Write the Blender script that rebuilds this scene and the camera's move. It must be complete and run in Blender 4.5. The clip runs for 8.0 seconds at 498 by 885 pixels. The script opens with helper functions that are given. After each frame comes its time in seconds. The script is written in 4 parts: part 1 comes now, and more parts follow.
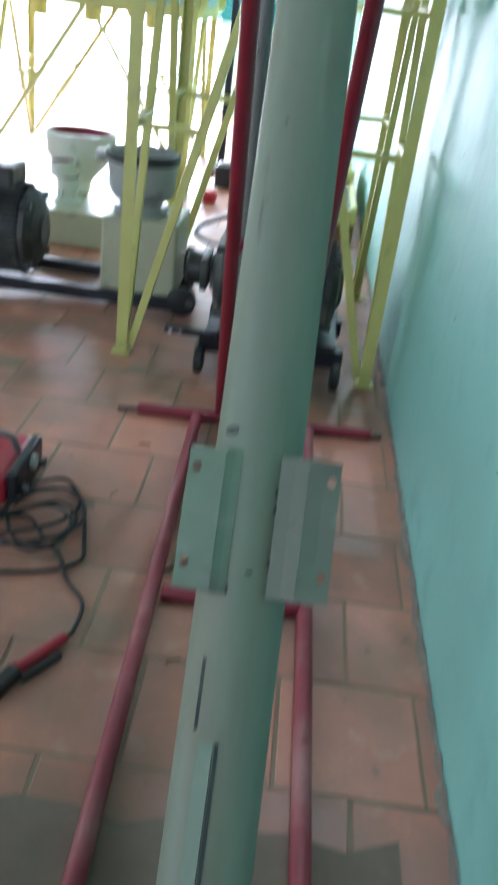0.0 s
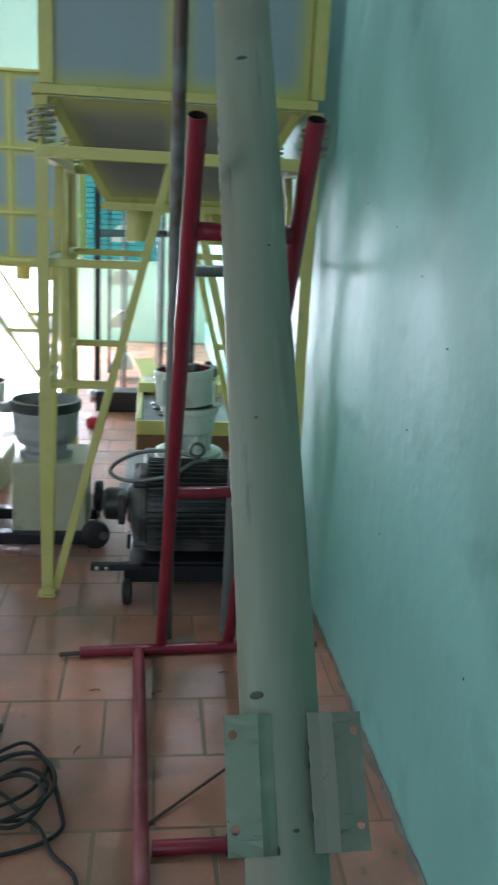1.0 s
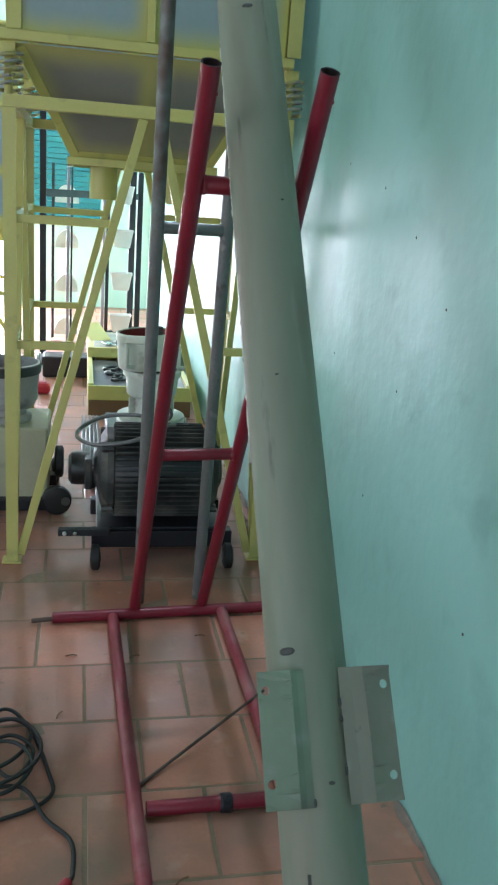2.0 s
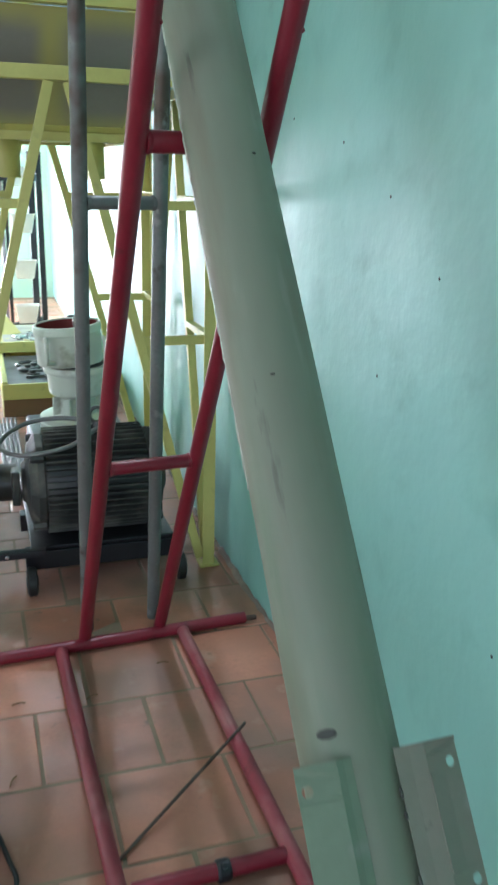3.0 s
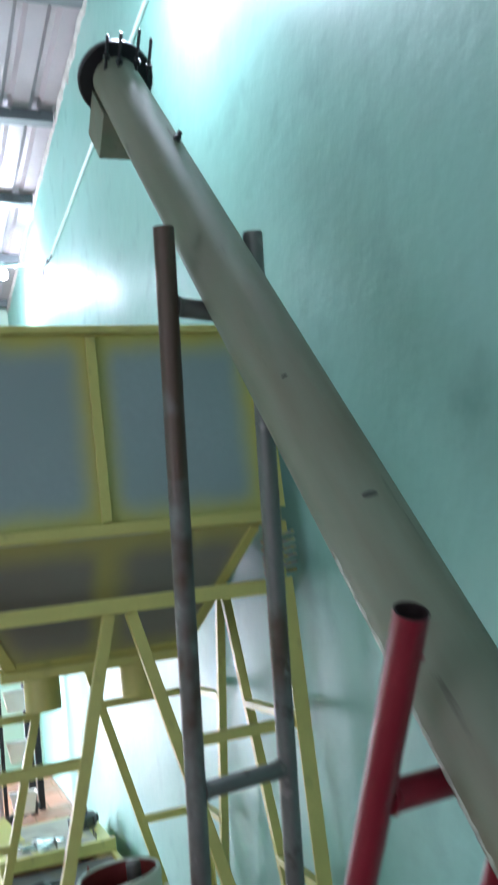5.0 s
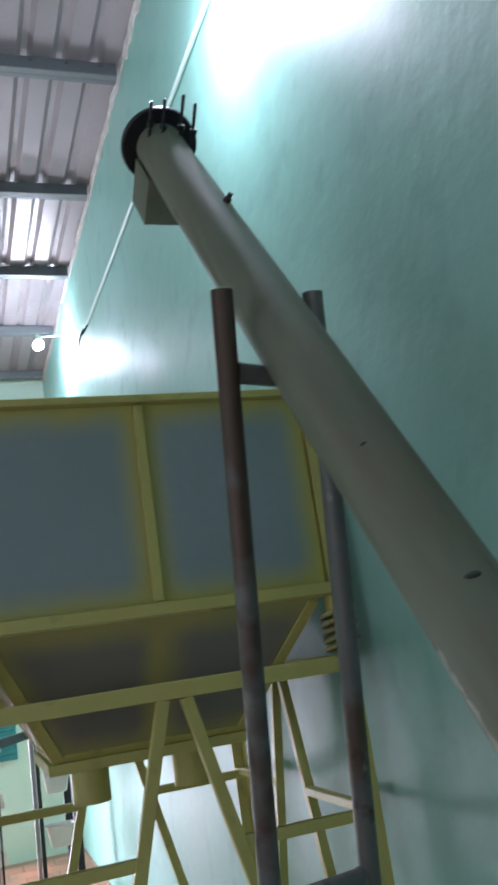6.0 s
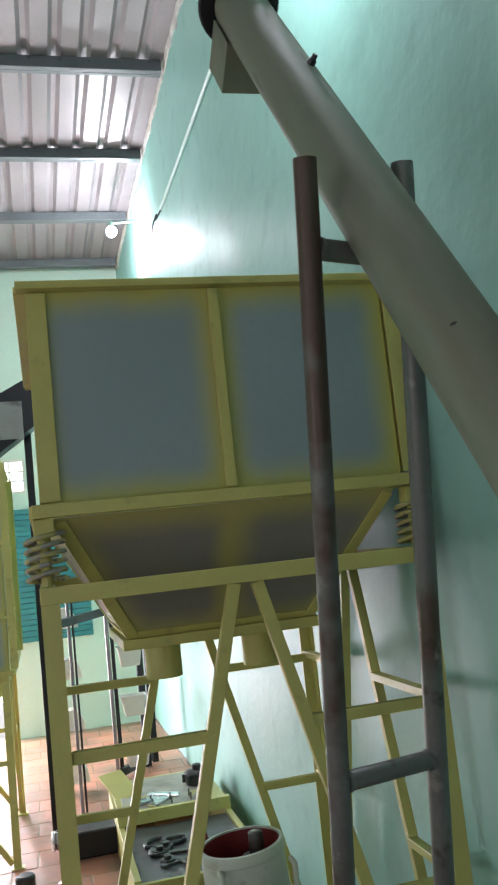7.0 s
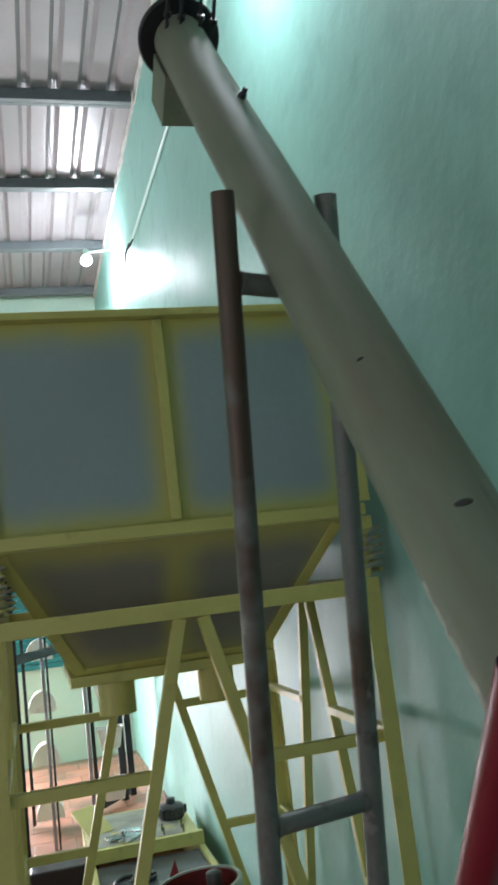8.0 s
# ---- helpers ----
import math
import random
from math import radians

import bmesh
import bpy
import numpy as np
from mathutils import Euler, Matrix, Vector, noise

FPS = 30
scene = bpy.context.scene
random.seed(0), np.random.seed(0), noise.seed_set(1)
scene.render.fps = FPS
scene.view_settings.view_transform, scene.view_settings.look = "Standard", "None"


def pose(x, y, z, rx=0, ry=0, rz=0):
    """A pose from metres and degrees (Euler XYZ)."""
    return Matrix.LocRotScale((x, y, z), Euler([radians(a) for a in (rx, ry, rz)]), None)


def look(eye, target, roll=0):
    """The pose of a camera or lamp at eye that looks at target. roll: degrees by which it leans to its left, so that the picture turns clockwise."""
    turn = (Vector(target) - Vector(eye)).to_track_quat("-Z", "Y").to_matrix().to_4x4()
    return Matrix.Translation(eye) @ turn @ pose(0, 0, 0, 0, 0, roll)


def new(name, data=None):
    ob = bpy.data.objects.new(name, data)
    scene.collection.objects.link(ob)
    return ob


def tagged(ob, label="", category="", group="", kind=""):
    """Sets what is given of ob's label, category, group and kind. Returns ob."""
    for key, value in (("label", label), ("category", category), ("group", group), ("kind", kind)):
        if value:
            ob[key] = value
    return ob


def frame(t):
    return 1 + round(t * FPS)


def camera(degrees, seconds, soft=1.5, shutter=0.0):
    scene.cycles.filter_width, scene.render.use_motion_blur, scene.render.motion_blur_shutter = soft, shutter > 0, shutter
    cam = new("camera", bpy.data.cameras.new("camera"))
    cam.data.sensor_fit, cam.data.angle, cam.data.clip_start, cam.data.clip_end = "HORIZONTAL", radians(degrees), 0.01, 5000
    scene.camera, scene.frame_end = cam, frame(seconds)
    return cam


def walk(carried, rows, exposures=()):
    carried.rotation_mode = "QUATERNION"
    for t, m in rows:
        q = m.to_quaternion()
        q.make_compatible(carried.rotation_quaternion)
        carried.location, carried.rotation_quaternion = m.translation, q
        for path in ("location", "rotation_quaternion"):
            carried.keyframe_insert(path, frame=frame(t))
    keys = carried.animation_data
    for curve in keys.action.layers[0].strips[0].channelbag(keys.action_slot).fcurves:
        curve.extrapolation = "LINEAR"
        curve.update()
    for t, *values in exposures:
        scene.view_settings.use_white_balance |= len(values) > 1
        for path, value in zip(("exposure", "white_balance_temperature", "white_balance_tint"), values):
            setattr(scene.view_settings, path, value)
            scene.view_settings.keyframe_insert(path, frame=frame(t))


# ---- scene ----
cam = camera(33.0, 8.0, soft=2.2, shutter=0.5)
PATH = [
    (0, (-0.445, 0.247, 1.327), (-0.482, 2.013, 0.388), 7.6),
    (0.2, (-0.456, 0.223, 1.408), (-0.463, 2.052, 0.598), 7.4),
    (0.5, (-0.511, 0.193, 1.482), (-0.464, 2.098, 0.877), 6.1),
    (0.6, (-0.533, 0.188, 1.492), (-0.456, 2.110, 0.956), 5.5),
    (1, (-0.665, 0.139, 1.493), (-0.431, 2.061, 0.992), 2.8),
    (1.2, (-0.719, 0.142, 1.491), (-0.382, 2.042, 0.966), 2.6),
    (2.3, (-0.828, 0.22, 1.422), (-0.426, 2.094, 0.851), 4.2),
    (2.5, (-0.835, 0.298, 1.399), (-0.416, 2.165, 0.814), 3.3),
    (3, (-0.856, 0.51, 1.422), (-0.267, 2.324, 0.82), 1.4),
    (3.5, (-0.947, 0.614, 1.509), (-0.289, 2.461, 1.111), 1.1),
    (4, (-1.022, 0.727, 1.569), (-0.311, 2.594, 1.478), -0.6),
    (4.4, (-1.051, 0.863, 1.626), (-0.313, 2.722, 1.625), -3.0),
    (4.5, (-1.049, 0.899, 1.641), (-0.309, 2.757, 1.666), -3.9),
    (4.7, (-1.055, 0.971, 1.687), (-0.308, 2.821, 1.832), -5.6),
    (5.8, (-1.053, 1.177, 1.801), (-0.372, 2.997, 2.276), -8.7),
    (6, (-1.075, 1.181, 1.792), (-0.406, 3.007, 2.258), -8.4),
    (6.5, (-1.098, 1.232, 1.786), (-0.612, 3.151, 2.074), -6.4),
    (7, (-1.074, 1.233, 1.782), (-0.581, 3.156, 2.024), -6.1),
    (7.5, (-1.02, 1.214, 1.775), (-0.55, 3.142, 2.021), -6.2),
    (8, (-0.957, 1.225, 1.791), (-0.435, 3.132, 2.088), -6.8),
]
EXPOSURES = [(0, 0.54, 5600, 17), (0.5, 0.12, 5600, 14), (1, -0.02, 5650, 15), (2.5, 0.47, 5900, 20), (3.5, 0.53, 5800, 13), (4.5, 0.35, 5800, 17), (6, -0.86, 6000, 26), (6.5, -0.80, 6500, 23), (7, -0.58, 6500, 23), (8, -0.68, 6400, 18)]
walk(cam, [(t, look(eye, target, roll)) for t, eye, target, roll in PATH], EXPOSURES)

# ---- world and light ----
world = bpy.data.worlds.new("world")
scene.world = world
world.use_nodes = True
wn = world.node_tree.nodes
sky = wn.new("ShaderNodeTexSky")
sky.sky_type = "NISHITA"
sky.sun_disc = False
sky.sun_elevation = radians(52)
sky.sun_rotation = radians(200)
wn["Background"].inputs["Strength"].default_value = 0.12
world.node_tree.links.new(sky.outputs["Color"], wn["Background"].inputs["Color"])


def lamp(name, kind, m, energy, color=(1, 1, 1), **kw):
    data = bpy.data.lights.new(name, kind)
    data.energy, data.color = energy, color
    if "size" in kw:
        data.shape, data.size, data.size_y = "RECTANGLE", kw["size"], kw["size_y"]
    if "radius" in kw:
        data.shadow_soft_size = kw["radius"]
    if "angle" in kw:
        data.angle = kw["angle"]
    ob = new(name, data)
    ob.matrix_world = m
    return ob


lamp("sun", "SUN", look((0, 0, 0), (-0.25, -0.66, -0.9)), 5.0, (1.0, 0.95, 0.86), angle=radians(0.5))
# sky light by the door and unseen side gate; south one is added fill
lamp("door_daylight", "AREA", look((-3.1, 10.7, 1.25), (-1.6, 5.5, 0.2)), 820, (0.95, 0.98, 1.0), size=2.8, size_y=2.2)
lamp("south_fill", "AREA", look((-3.0, -2.7, 1.6), (-1.0, 4.0, 1.2)), 24, (0.96, 0.98, 1.0), size=3.0, size_y=2.6)
lamp("side_daylight", "AREA", look((-5.9, 0.3, 1.7), (0.0, 0.9, 1.2)), 58, (0.96, 0.98, 1.0), size=2.6, size_y=2.9)


# ---- materials ----
def mat(name, base, rough=0.5, metal=0.0, var=0.15, scale=6.0, fine=60.0, bump=0.1, spots=None, rnd=0.0, spec=0.5, depth=0.004, place=False, stretch=None):
    m = bpy.data.materials.new(name)
    m.use_nodes = True
    n, l = m.node_tree.nodes, m.node_tree.links
    b = n["Principled BSDF"]
    b.inputs["Metallic"].default_value = metal
    b.inputs["Specular IOR Level"].default_value = spec
    where = n.new("ShaderNodeNewGeometry").outputs["Position"] if place else n.new("ShaderNodeTexCoord").outputs["Object"]
    if stretch:
        scaled = n.new("ShaderNodeVectorMath")
        scaled.operation = "MULTIPLY"
        l.new(where, scaled.inputs[0])
        scaled.inputs[1].default_value = stretch
        where = scaled.outputs[0]

    def noise_tex(s, detail=5.0):
        t = n.new("ShaderNodeTexNoise")
        t.inputs["Scale"].default_value, t.inputs["Detail"].default_value = s, detail
        l.new(where, t.inputs["Vector"])
        return t.outputs["Fac"]

    def mix(fac, a, c):
        t = n.new("ShaderNodeMix")
        t.data_type = "RGBA"
        for sock, v in ((t.inputs[0], fac), (t.inputs[6], a), (t.inputs[7], c)):
            if isinstance(v, bpy.types.NodeSocket):
                l.new(v, sock)
            else:
                sock.default_value = v if isinstance(v, float) else (*v[:3], 1)
        return t.outputs[2]

    def ramp(fac, lo, hi):
        t = n.new("ShaderNodeMapRange")
        l.new(fac, t.inputs[0])
        t.inputs[1].default_value, t.inputs[2].default_value = lo, hi
        return t.outputs[0]

    big, small = noise_tex(scale), noise_tex(fine, 3.0)
    dark = [c * (1 - var) for c in base]
    light = [min(1, c * (1 + var)) for c in base]
    col = mix(ramp(big, 0.32, 0.68), dark, light)
    col = mix(ramp(small, 0.25, 0.9), col, [c * (1 - 0.7 * var) for c in base])
    for s_col, s_scale, lo, hi in spots or ():
        col = mix(ramp(noise_tex(s_scale, 7.0), lo, hi), col, s_col)
    if rnd:
        info = n.new("ShaderNodeObjectInfo")
        geo = n.new("ShaderNodeNewGeometry")
        add = n.new("ShaderNodeMath")
        add.operation = "ADD"
        l.new(info.outputs["Random"], add.inputs[0])
        l.new(geo.outputs["Random Per Island"], add.inputs[1])
        wrap = n.new("ShaderNodeMath")
        wrap.operation = "FRACT"
        l.new(add.outputs[0], wrap.inputs[0])
        hsv = n.new("ShaderNodeHueSaturation")
        l.new(col, hsv.inputs["Color"])
        val = n.new("ShaderNodeMapRange")
        l.new(wrap.outputs[0], val.inputs[0])
        val.inputs[3].default_value, val.inputs[4].default_value = 1 - rnd, 1 + rnd
        l.new(val.outputs[0], hsv.inputs["Value"])
        col = hsv.outputs["Color"]
    l.new(col, b.inputs["Base Color"])
    r = n.new("ShaderNodeMapRange")
    l.new(big, r.inputs[0])
    r.inputs[1].default_value, r.inputs[2].default_value = 0.3, 0.7
    r.inputs[3].default_value, r.inputs[4].default_value = max(0.05, rough - 0.08), min(1.0, rough + 0.1)
    l.new(r.outputs[0], b.inputs["Roughness"])
    if bump:
        bp = n.new("ShaderNodeBump")
        bp.inputs["Strength"].default_value, bp.inputs["Distance"].default_value = bump, depth
        l.new(small, bp.inputs["Height"])
        l.new(bp.outputs[0], b.inputs["Normal"])
    return m


def overspray(name, base, edge, margin=0.16):
    """Grey primer whose rim was hit by the spray gun when the frame was painted."""
    m = mat(name, base, 0.5, 0.0, 0.07, 3.0, 50.0, 0.06)
    n, l = m.node_tree.nodes, m.node_tree.links
    b = n["Principled BSDF"]
    src = b.inputs["Base Color"].links[0].from_socket
    co = n.new("ShaderNodeUVMap")
    sep = n.new("ShaderNodeSeparateXYZ")
    l.new(co.outputs["UV"], sep.inputs[0])
    mins = []
    for k in (0, 1):
        t = n.new("ShaderNodeMath")
        t.operation = "SUBTRACT"
        t.inputs[0].default_value = 1.0
        l.new(sep.outputs[k], t.inputs[1])
        u = n.new("ShaderNodeMath")
        u.operation = "MINIMUM"
        l.new(sep.outputs[k], u.inputs[0])
        l.new(t.outputs[0], u.inputs[1])
        mins.append(u.outputs[0])
    tex = n.new("ShaderNodeTexNoise")
    tex.inputs["Scale"].default_value = 5.0
    soft = []
    for sock in mins:
        add = n.new("ShaderNodeMath")
        add.operation = "MULTIPLY_ADD"
        l.new(tex.outputs["Fac"], add.inputs[0])
        add.inputs[1].default_value = 0.06
        l.new(sock, add.inputs[2])
        mr = n.new("ShaderNodeMapRange")
        mr.interpolation_type = "SMOOTHSTEP"
        l.new(add.outputs[0], mr.inputs[0])
        mr.inputs[1].default_value, mr.inputs[2].default_value = 0.02, 0.04 + margin
        soft.append(mr.outputs[0])
    both = n.new("ShaderNodeMath")
    both.operation = "MULTIPLY"
    l.new(soft[0], both.inputs[0])
    l.new(soft[1], both.inputs[1])
    mr = n.new("ShaderNodeMath")
    mr.operation = "SUBTRACT"
    mr.inputs[0].default_value = 1.0
    l.new(both.outputs[0], mr.inputs[1])
    mx = n.new("ShaderNodeMix")
    mx.data_type = "RGBA"
    l.new(mr.outputs[0], mx.inputs[0])
    l.new(src, mx.inputs[6])
    mx.inputs[7].default_value = (*edge, 1)
    l.new(mx.outputs[2], b.inputs["Base Color"])
    return m


def rust_above(m, color, z0, z1):
    """Rust that creeps down a post in uneven tongues."""
    n, l = m.node_tree.nodes, m.node_tree.links
    b = n["Principled BSDF"]
    src = b.inputs["Base Color"].links[0].from_socket
    co = n.new("ShaderNodeTexCoord")
    sep = n.new("ShaderNodeSeparateXYZ")
    l.new(co.outputs["Object"], sep.inputs[0])
    tex = n.new("ShaderNodeTexNoise")
    tex.inputs["Scale"].default_value = 12.0
    l.new(co.outputs["Object"], tex.inputs["Vector"])
    add = n.new("ShaderNodeMath")
    add.operation = "MULTIPLY_ADD"
    l.new(tex.outputs["Fac"], add.inputs[0])
    add.inputs[1].default_value = 2.6
    l.new(sep.outputs[2], add.inputs[2])
    mr = n.new("ShaderNodeMapRange")
    l.new(add.outputs[0], mr.inputs[0])
    mr.inputs[1].default_value, mr.inputs[2].default_value = z0 + 1.3, z1 + 1.3
    mx = n.new("ShaderNodeMix")
    mx.data_type = "RGBA"
    l.new(mr.outputs[0], mx.inputs[0])
    l.new(src, mx.inputs[6])
    mx.inputs[7].default_value = (*color, 1)
    l.new(mx.outputs[2], b.inputs["Base Color"])


def glow(name, color, strength):
    m = bpy.data.materials.new(name)
    m.use_nodes = True
    b = m.node_tree.nodes["Principled BSDF"]
    b.inputs["Emission Color"].default_value = (*color, 1)
    b.inputs["Emission Strength"].default_value = strength
    return m


YEL = (0.56, 0.525, 0.165)
M_WALL = mat("turquoise_plaster", (0.25, 0.51, 0.44), 0.5, 0, 0.08, 1.3, 11, 0.5, [((0.29, 0.56, 0.51), 0.7, 0.5, 0.75), ((0.20, 0.42, 0.37), 5.0, 0.55, 0.75), ((0.12, 0.24, 0.21), 38, 0.74, 0.80)], spec=0.5, depth=0.008)
M_MINT = mat("mint_plaster", (0.52, 0.71, 0.60), 0.6, 0, 0.06, 1.3, 26, 0.2)
M_TILE = mat("terracotta_tile", (0.47, 0.20, 0.125), 0.43, 0, 0.16, 7, 70, 0.12, [((0.34, 0.18, 0.13), 3.0, 0.46, 0.70), ((0.52, 0.34, 0.25), 9.0, 0.62, 0.8), ((0.22, 0.14, 0.09), 2.1, 0.47, 0.68), ((0.17, 0.12, 0.08), 17, 0.66, 0.76)], rnd=0.13, place=True)
M_GROUT = mat("cement_joint", (0.245, 0.18, 0.115), 0.8, 0, 0.2, 4, 60, 0.3)
M_YEL = mat("yellow_paint", YEL, 0.42, 0, 0.08, 9, 90, 0.05, [((0.36, 0.35, 0.12), 14, 0.62, 0.8)])
M_PANEL = overspray("grey_sheet_with_overspray", (0.28, 0.36, 0.375), (0.49, 0.47, 0.11), 0.17)
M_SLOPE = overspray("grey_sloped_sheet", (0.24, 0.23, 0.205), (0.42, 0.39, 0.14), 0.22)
M_TUBE = mat("green_grey_paint", (0.215, 0.24, 0.178), 0.6, 0, 0.12, 10, 80, 0.08, [((0.185, 0.166, 0.115), 9, 0.46, 0.66), ((0.125, 0.185, 0.118), 7, 0.50, 0.68), ((0.27, 0.28, 0.23), 15, 0.64, 0.76), ((0.12, 0.115, 0.09), 34, 0.68, 0.78)], stretch=(1.0, 1.0, 0.16))
M_WING = mat("pale_green_primer", (0.18, 0.235, 0.165), 0.5, 0, 0.1, 9, 80, 0.08, [((0.13, 0.135, 0.10), 6, 0.50, 0.64), ((0.23, 0.26, 0.21), 10, 0.62, 0.72), ((0.07, 0.055, 0.04), 24, 0.68, 0.76)])
M_WORNWING = mat("worn_brownish_primer", (0.205, 0.20, 0.158), 0.5, 0, 0.1, 9, 80, 0.08, [((0.17, 0.20, 0.145), 7, 0.50, 0.60), ((0.26, 0.26, 0.22), 11, 0.60, 0.66), ((0.07, 0.055, 0.04), 24, 0.68, 0.76)])
M_RED = mat("red_paint", (0.20, 0.012, 0.026), 0.36, 0, 0.15, 10, 90, 0.06, [((0.10, 0.015, 0.02), 16, 0.64, 0.76)])
M_PIPE = mat("weathered_steel_pipe", (0.165, 0.175, 0.165), 0.42, 0.3, 0.2, 8, 90, 0.2, [((0.10, 0.075, 0.055), 3.1, 0.56, 0.66), ((0.25, 0.25, 0.235), 19, 0.62, 0.70), ((0.06, 0.045, 0.035), 13, 0.63, 0.72)])
M_RUSTY = mat("rust_stained_pipe", (0.16, 0.168, 0.158), 0.45, 0.25, 0.2, 8, 90, 0.2, [((0.25, 0.25, 0.235), 19, 0.62, 0.70), ((0.06, 0.04, 0.03), 12, 0.62, 0.72)])
rust_above(M_RUSTY, (0.085, 0.055, 0.04), 1.35, 1.95)
M_FIN = mat("dusty_motor_fin", (0.035, 0.037, 0.035), 0.6, 0, 0.3, 9, 90, 0.1, [((0.12, 0.115, 0.095), 8, 0.48, 0.70)])
M_BORESHADE = mat("shaded_pipe_bore", (0.03, 0.02, 0.02), 0.85, 0, 0.3, 9, 90, 0.1, spec=0.15)
M_RODRUST = mat("rusty_rod", (0.085, 0.06, 0.045), 0.6, 0.2, 0.3, 20, 90, 0.2)
M_HOSE = mat("galvanised_hose", (0.24, 0.245, 0.24), 0.4, 0.6, 0.2, 20, 90, 0.1)
M_DUSTY = mat("dusty_red_paint", (0.24, 0.03, 0.042), 0.5, 0, 0.15, 10, 90, 0.1, [((0.32, 0.13, 0.12), 5, 0.48, 0.70), ((0.14, 0.02, 0.025), 18, 0.62, 0.74)])
M_SPRING = mat("worn_spring_paint", (0.42, 0.40, 0.16), 0.4, 0, 0.2, 12, 90, 0.1, [((0.30, 0.30, 0.27), 30, 0.48, 0.56), ((0.12, 0.11, 0.07), 45, 0.58, 0.66)])
M_STAINED = mat("stained_grey_plate", (0.40, 0.40, 0.33), 0.5, 0, 0.2, 6, 60, 0.1, [((0.20, 0.19, 0.15), 5, 0.48, 0.78), ((0.50, 0.47, 0.18), 4, 0.60, 0.66)])
M_LILAC = mat("greyish_lilac_steel", (0.33, 0.29, 0.33), 0.4, 0.3, 0.15, 8, 80, 0.06)
M_SMUDGE = mat("dark_smudge", (0.05, 0.055, 0.045), 0.6, 0, 0.3, 30, 90, 0.1)
M_DARK = mat("dark_green_black_paint", (0.024, 0.029, 0.028), 0.42, 0, 0.3, 8, 90, 0.1, [((0.10, 0.095, 0.08), 7, 0.50, 0.72)])
M_BLACK = mat("black_steel", (0.016, 0.017, 0.021), 0.4, 0.2, 0.25, 9, 80, 0.08)
M_RUBBER = mat("black_rubber", (0.015, 0.016, 0.015), 0.55, 0, 0.2, 10, 90, 0.08)
M_WHITE = mat("white_machine_paint", (0.66, 0.70, 0.62), 0.4, 0, 0.08, 7, 70, 0.06, [((0.30, 0.30, 0.22), 9, 0.60, 0.75)])
M_POT = mat("grey_machine_paint", (0.36, 0.37, 0.35), 0.45, 0, 0.15, 6, 70, 0.06, [((0.12, 0.12, 0.11), 7, 0.55, 0.72)])
M_BROWN = mat("matt_brown", (0.20, 0.11, 0.05), 0.7, 0, 0.15, 6, 70, 0.1)
M_BEIGE = mat("beige_machine_paint", (0.42, 0.42, 0.28), 0.45, 0, 0.1, 6, 70, 0.06, [((0.2, 0.2, 0.15), 9, 0.6, 0.78)])
M_POTRED = mat("red_lining", (0.25, 0.03, 0.03), 0.5, 0, 0.2, 12, 90, 0.1)
M_IRON = mat("bare_iron", (0.14, 0.14, 0.135), 0.45, 0.7, 0.25, 12, 90, 0.15)
M_CHROME = mat("bright_metal", (0.55, 0.56, 0.56), 0.25, 0.9, 0.1, 12, 90, 0.04)
M_TEAL = mat("teal_sheet", (0.015, 0.20, 0.22), 0.5, 0, 0.15, 5, 40, 0.1)
M_PLASTIC = mat("white_plastic", (0.75, 0.73, 0.70), 0.4, 0, 0.06, 9, 60, 0.05, [((0.5, 0.33, 0.26), 5, 0.55, 0.8)])
M_ROOF = mat("galvanised_roof_sheet", (0.27, 0.245, 0.25), 0.40, 0.15, 0.08, 2, 30, 0.05, [((0.23, 0.205, 0.21), 1.2, 0.5, 0.7)])
M_PURLIN = mat("grey_purlin", (0.13, 0.15, 0.155), 0.5, 0.3, 0.15, 5, 60, 0.05)
M_CABLE = mat("dark_cable", (0.014, 0.016, 0.015), 0.5, 0, 0.2, 20, 90, 0.05)
M_REDPL = mat("red_plastic", (0.38, 0.015, 0.03), 0.35, 0, 0.1, 20, 90, 0.05)
M_GROUND = mat("pale_concrete_ground", (0.62, 0.60, 0.57), 0.85, 0, 0.15, 1.5, 30, 0.3)
M_CONDUIT = mat("white_conduit", (0.44, 0.62, 0.56), 0.4, 0, 0.05, 9, 60, 0.03)
M_BENCHTOP = mat("greasy_bench_sheet", (0.13, 0.13, 0.14), 0.4, 0.2, 0.25, 7, 70, 0.15, [((0.05, 0.045, 0.04), 6, 0.48, 0.72)])
M_BULB = glow("lit_bulb", (0.9, 0.97, 1.0), 60)


# ---- mesh helpers ----
def part(name, bm, material, parent=None, label=""):
    me = bpy.data.meshes.new(name)
    bm.normal_update()
    bm.to_mesh(me)
    bm.free()
    me.materials.append(material)
    ob = new(name, me)
    ob.parent = parent
    if label:
        tagged(ob, label)
    return ob


def thing(name, label, category, group="", at=(0, 0, 0)):
    ob = new(name)
    ob.empty_display_size = 0.1
    ob.location = at
    bpy.context.view_layer.update()
    return tagged(ob, label, category, group)


def smooth(ob, deg=40):
    for p in ob.data.polygons:
        p.use_smooth = True
    bm = bmesh.new()
    bm.from_mesh(ob.data)
    for e in bm.edges:
        if len(e.link_faces) == 2 and e.calc_face_angle(0) > radians(deg):
            e.smooth = False
    bm.to_mesh(ob.data)
    bm.free()
    return ob


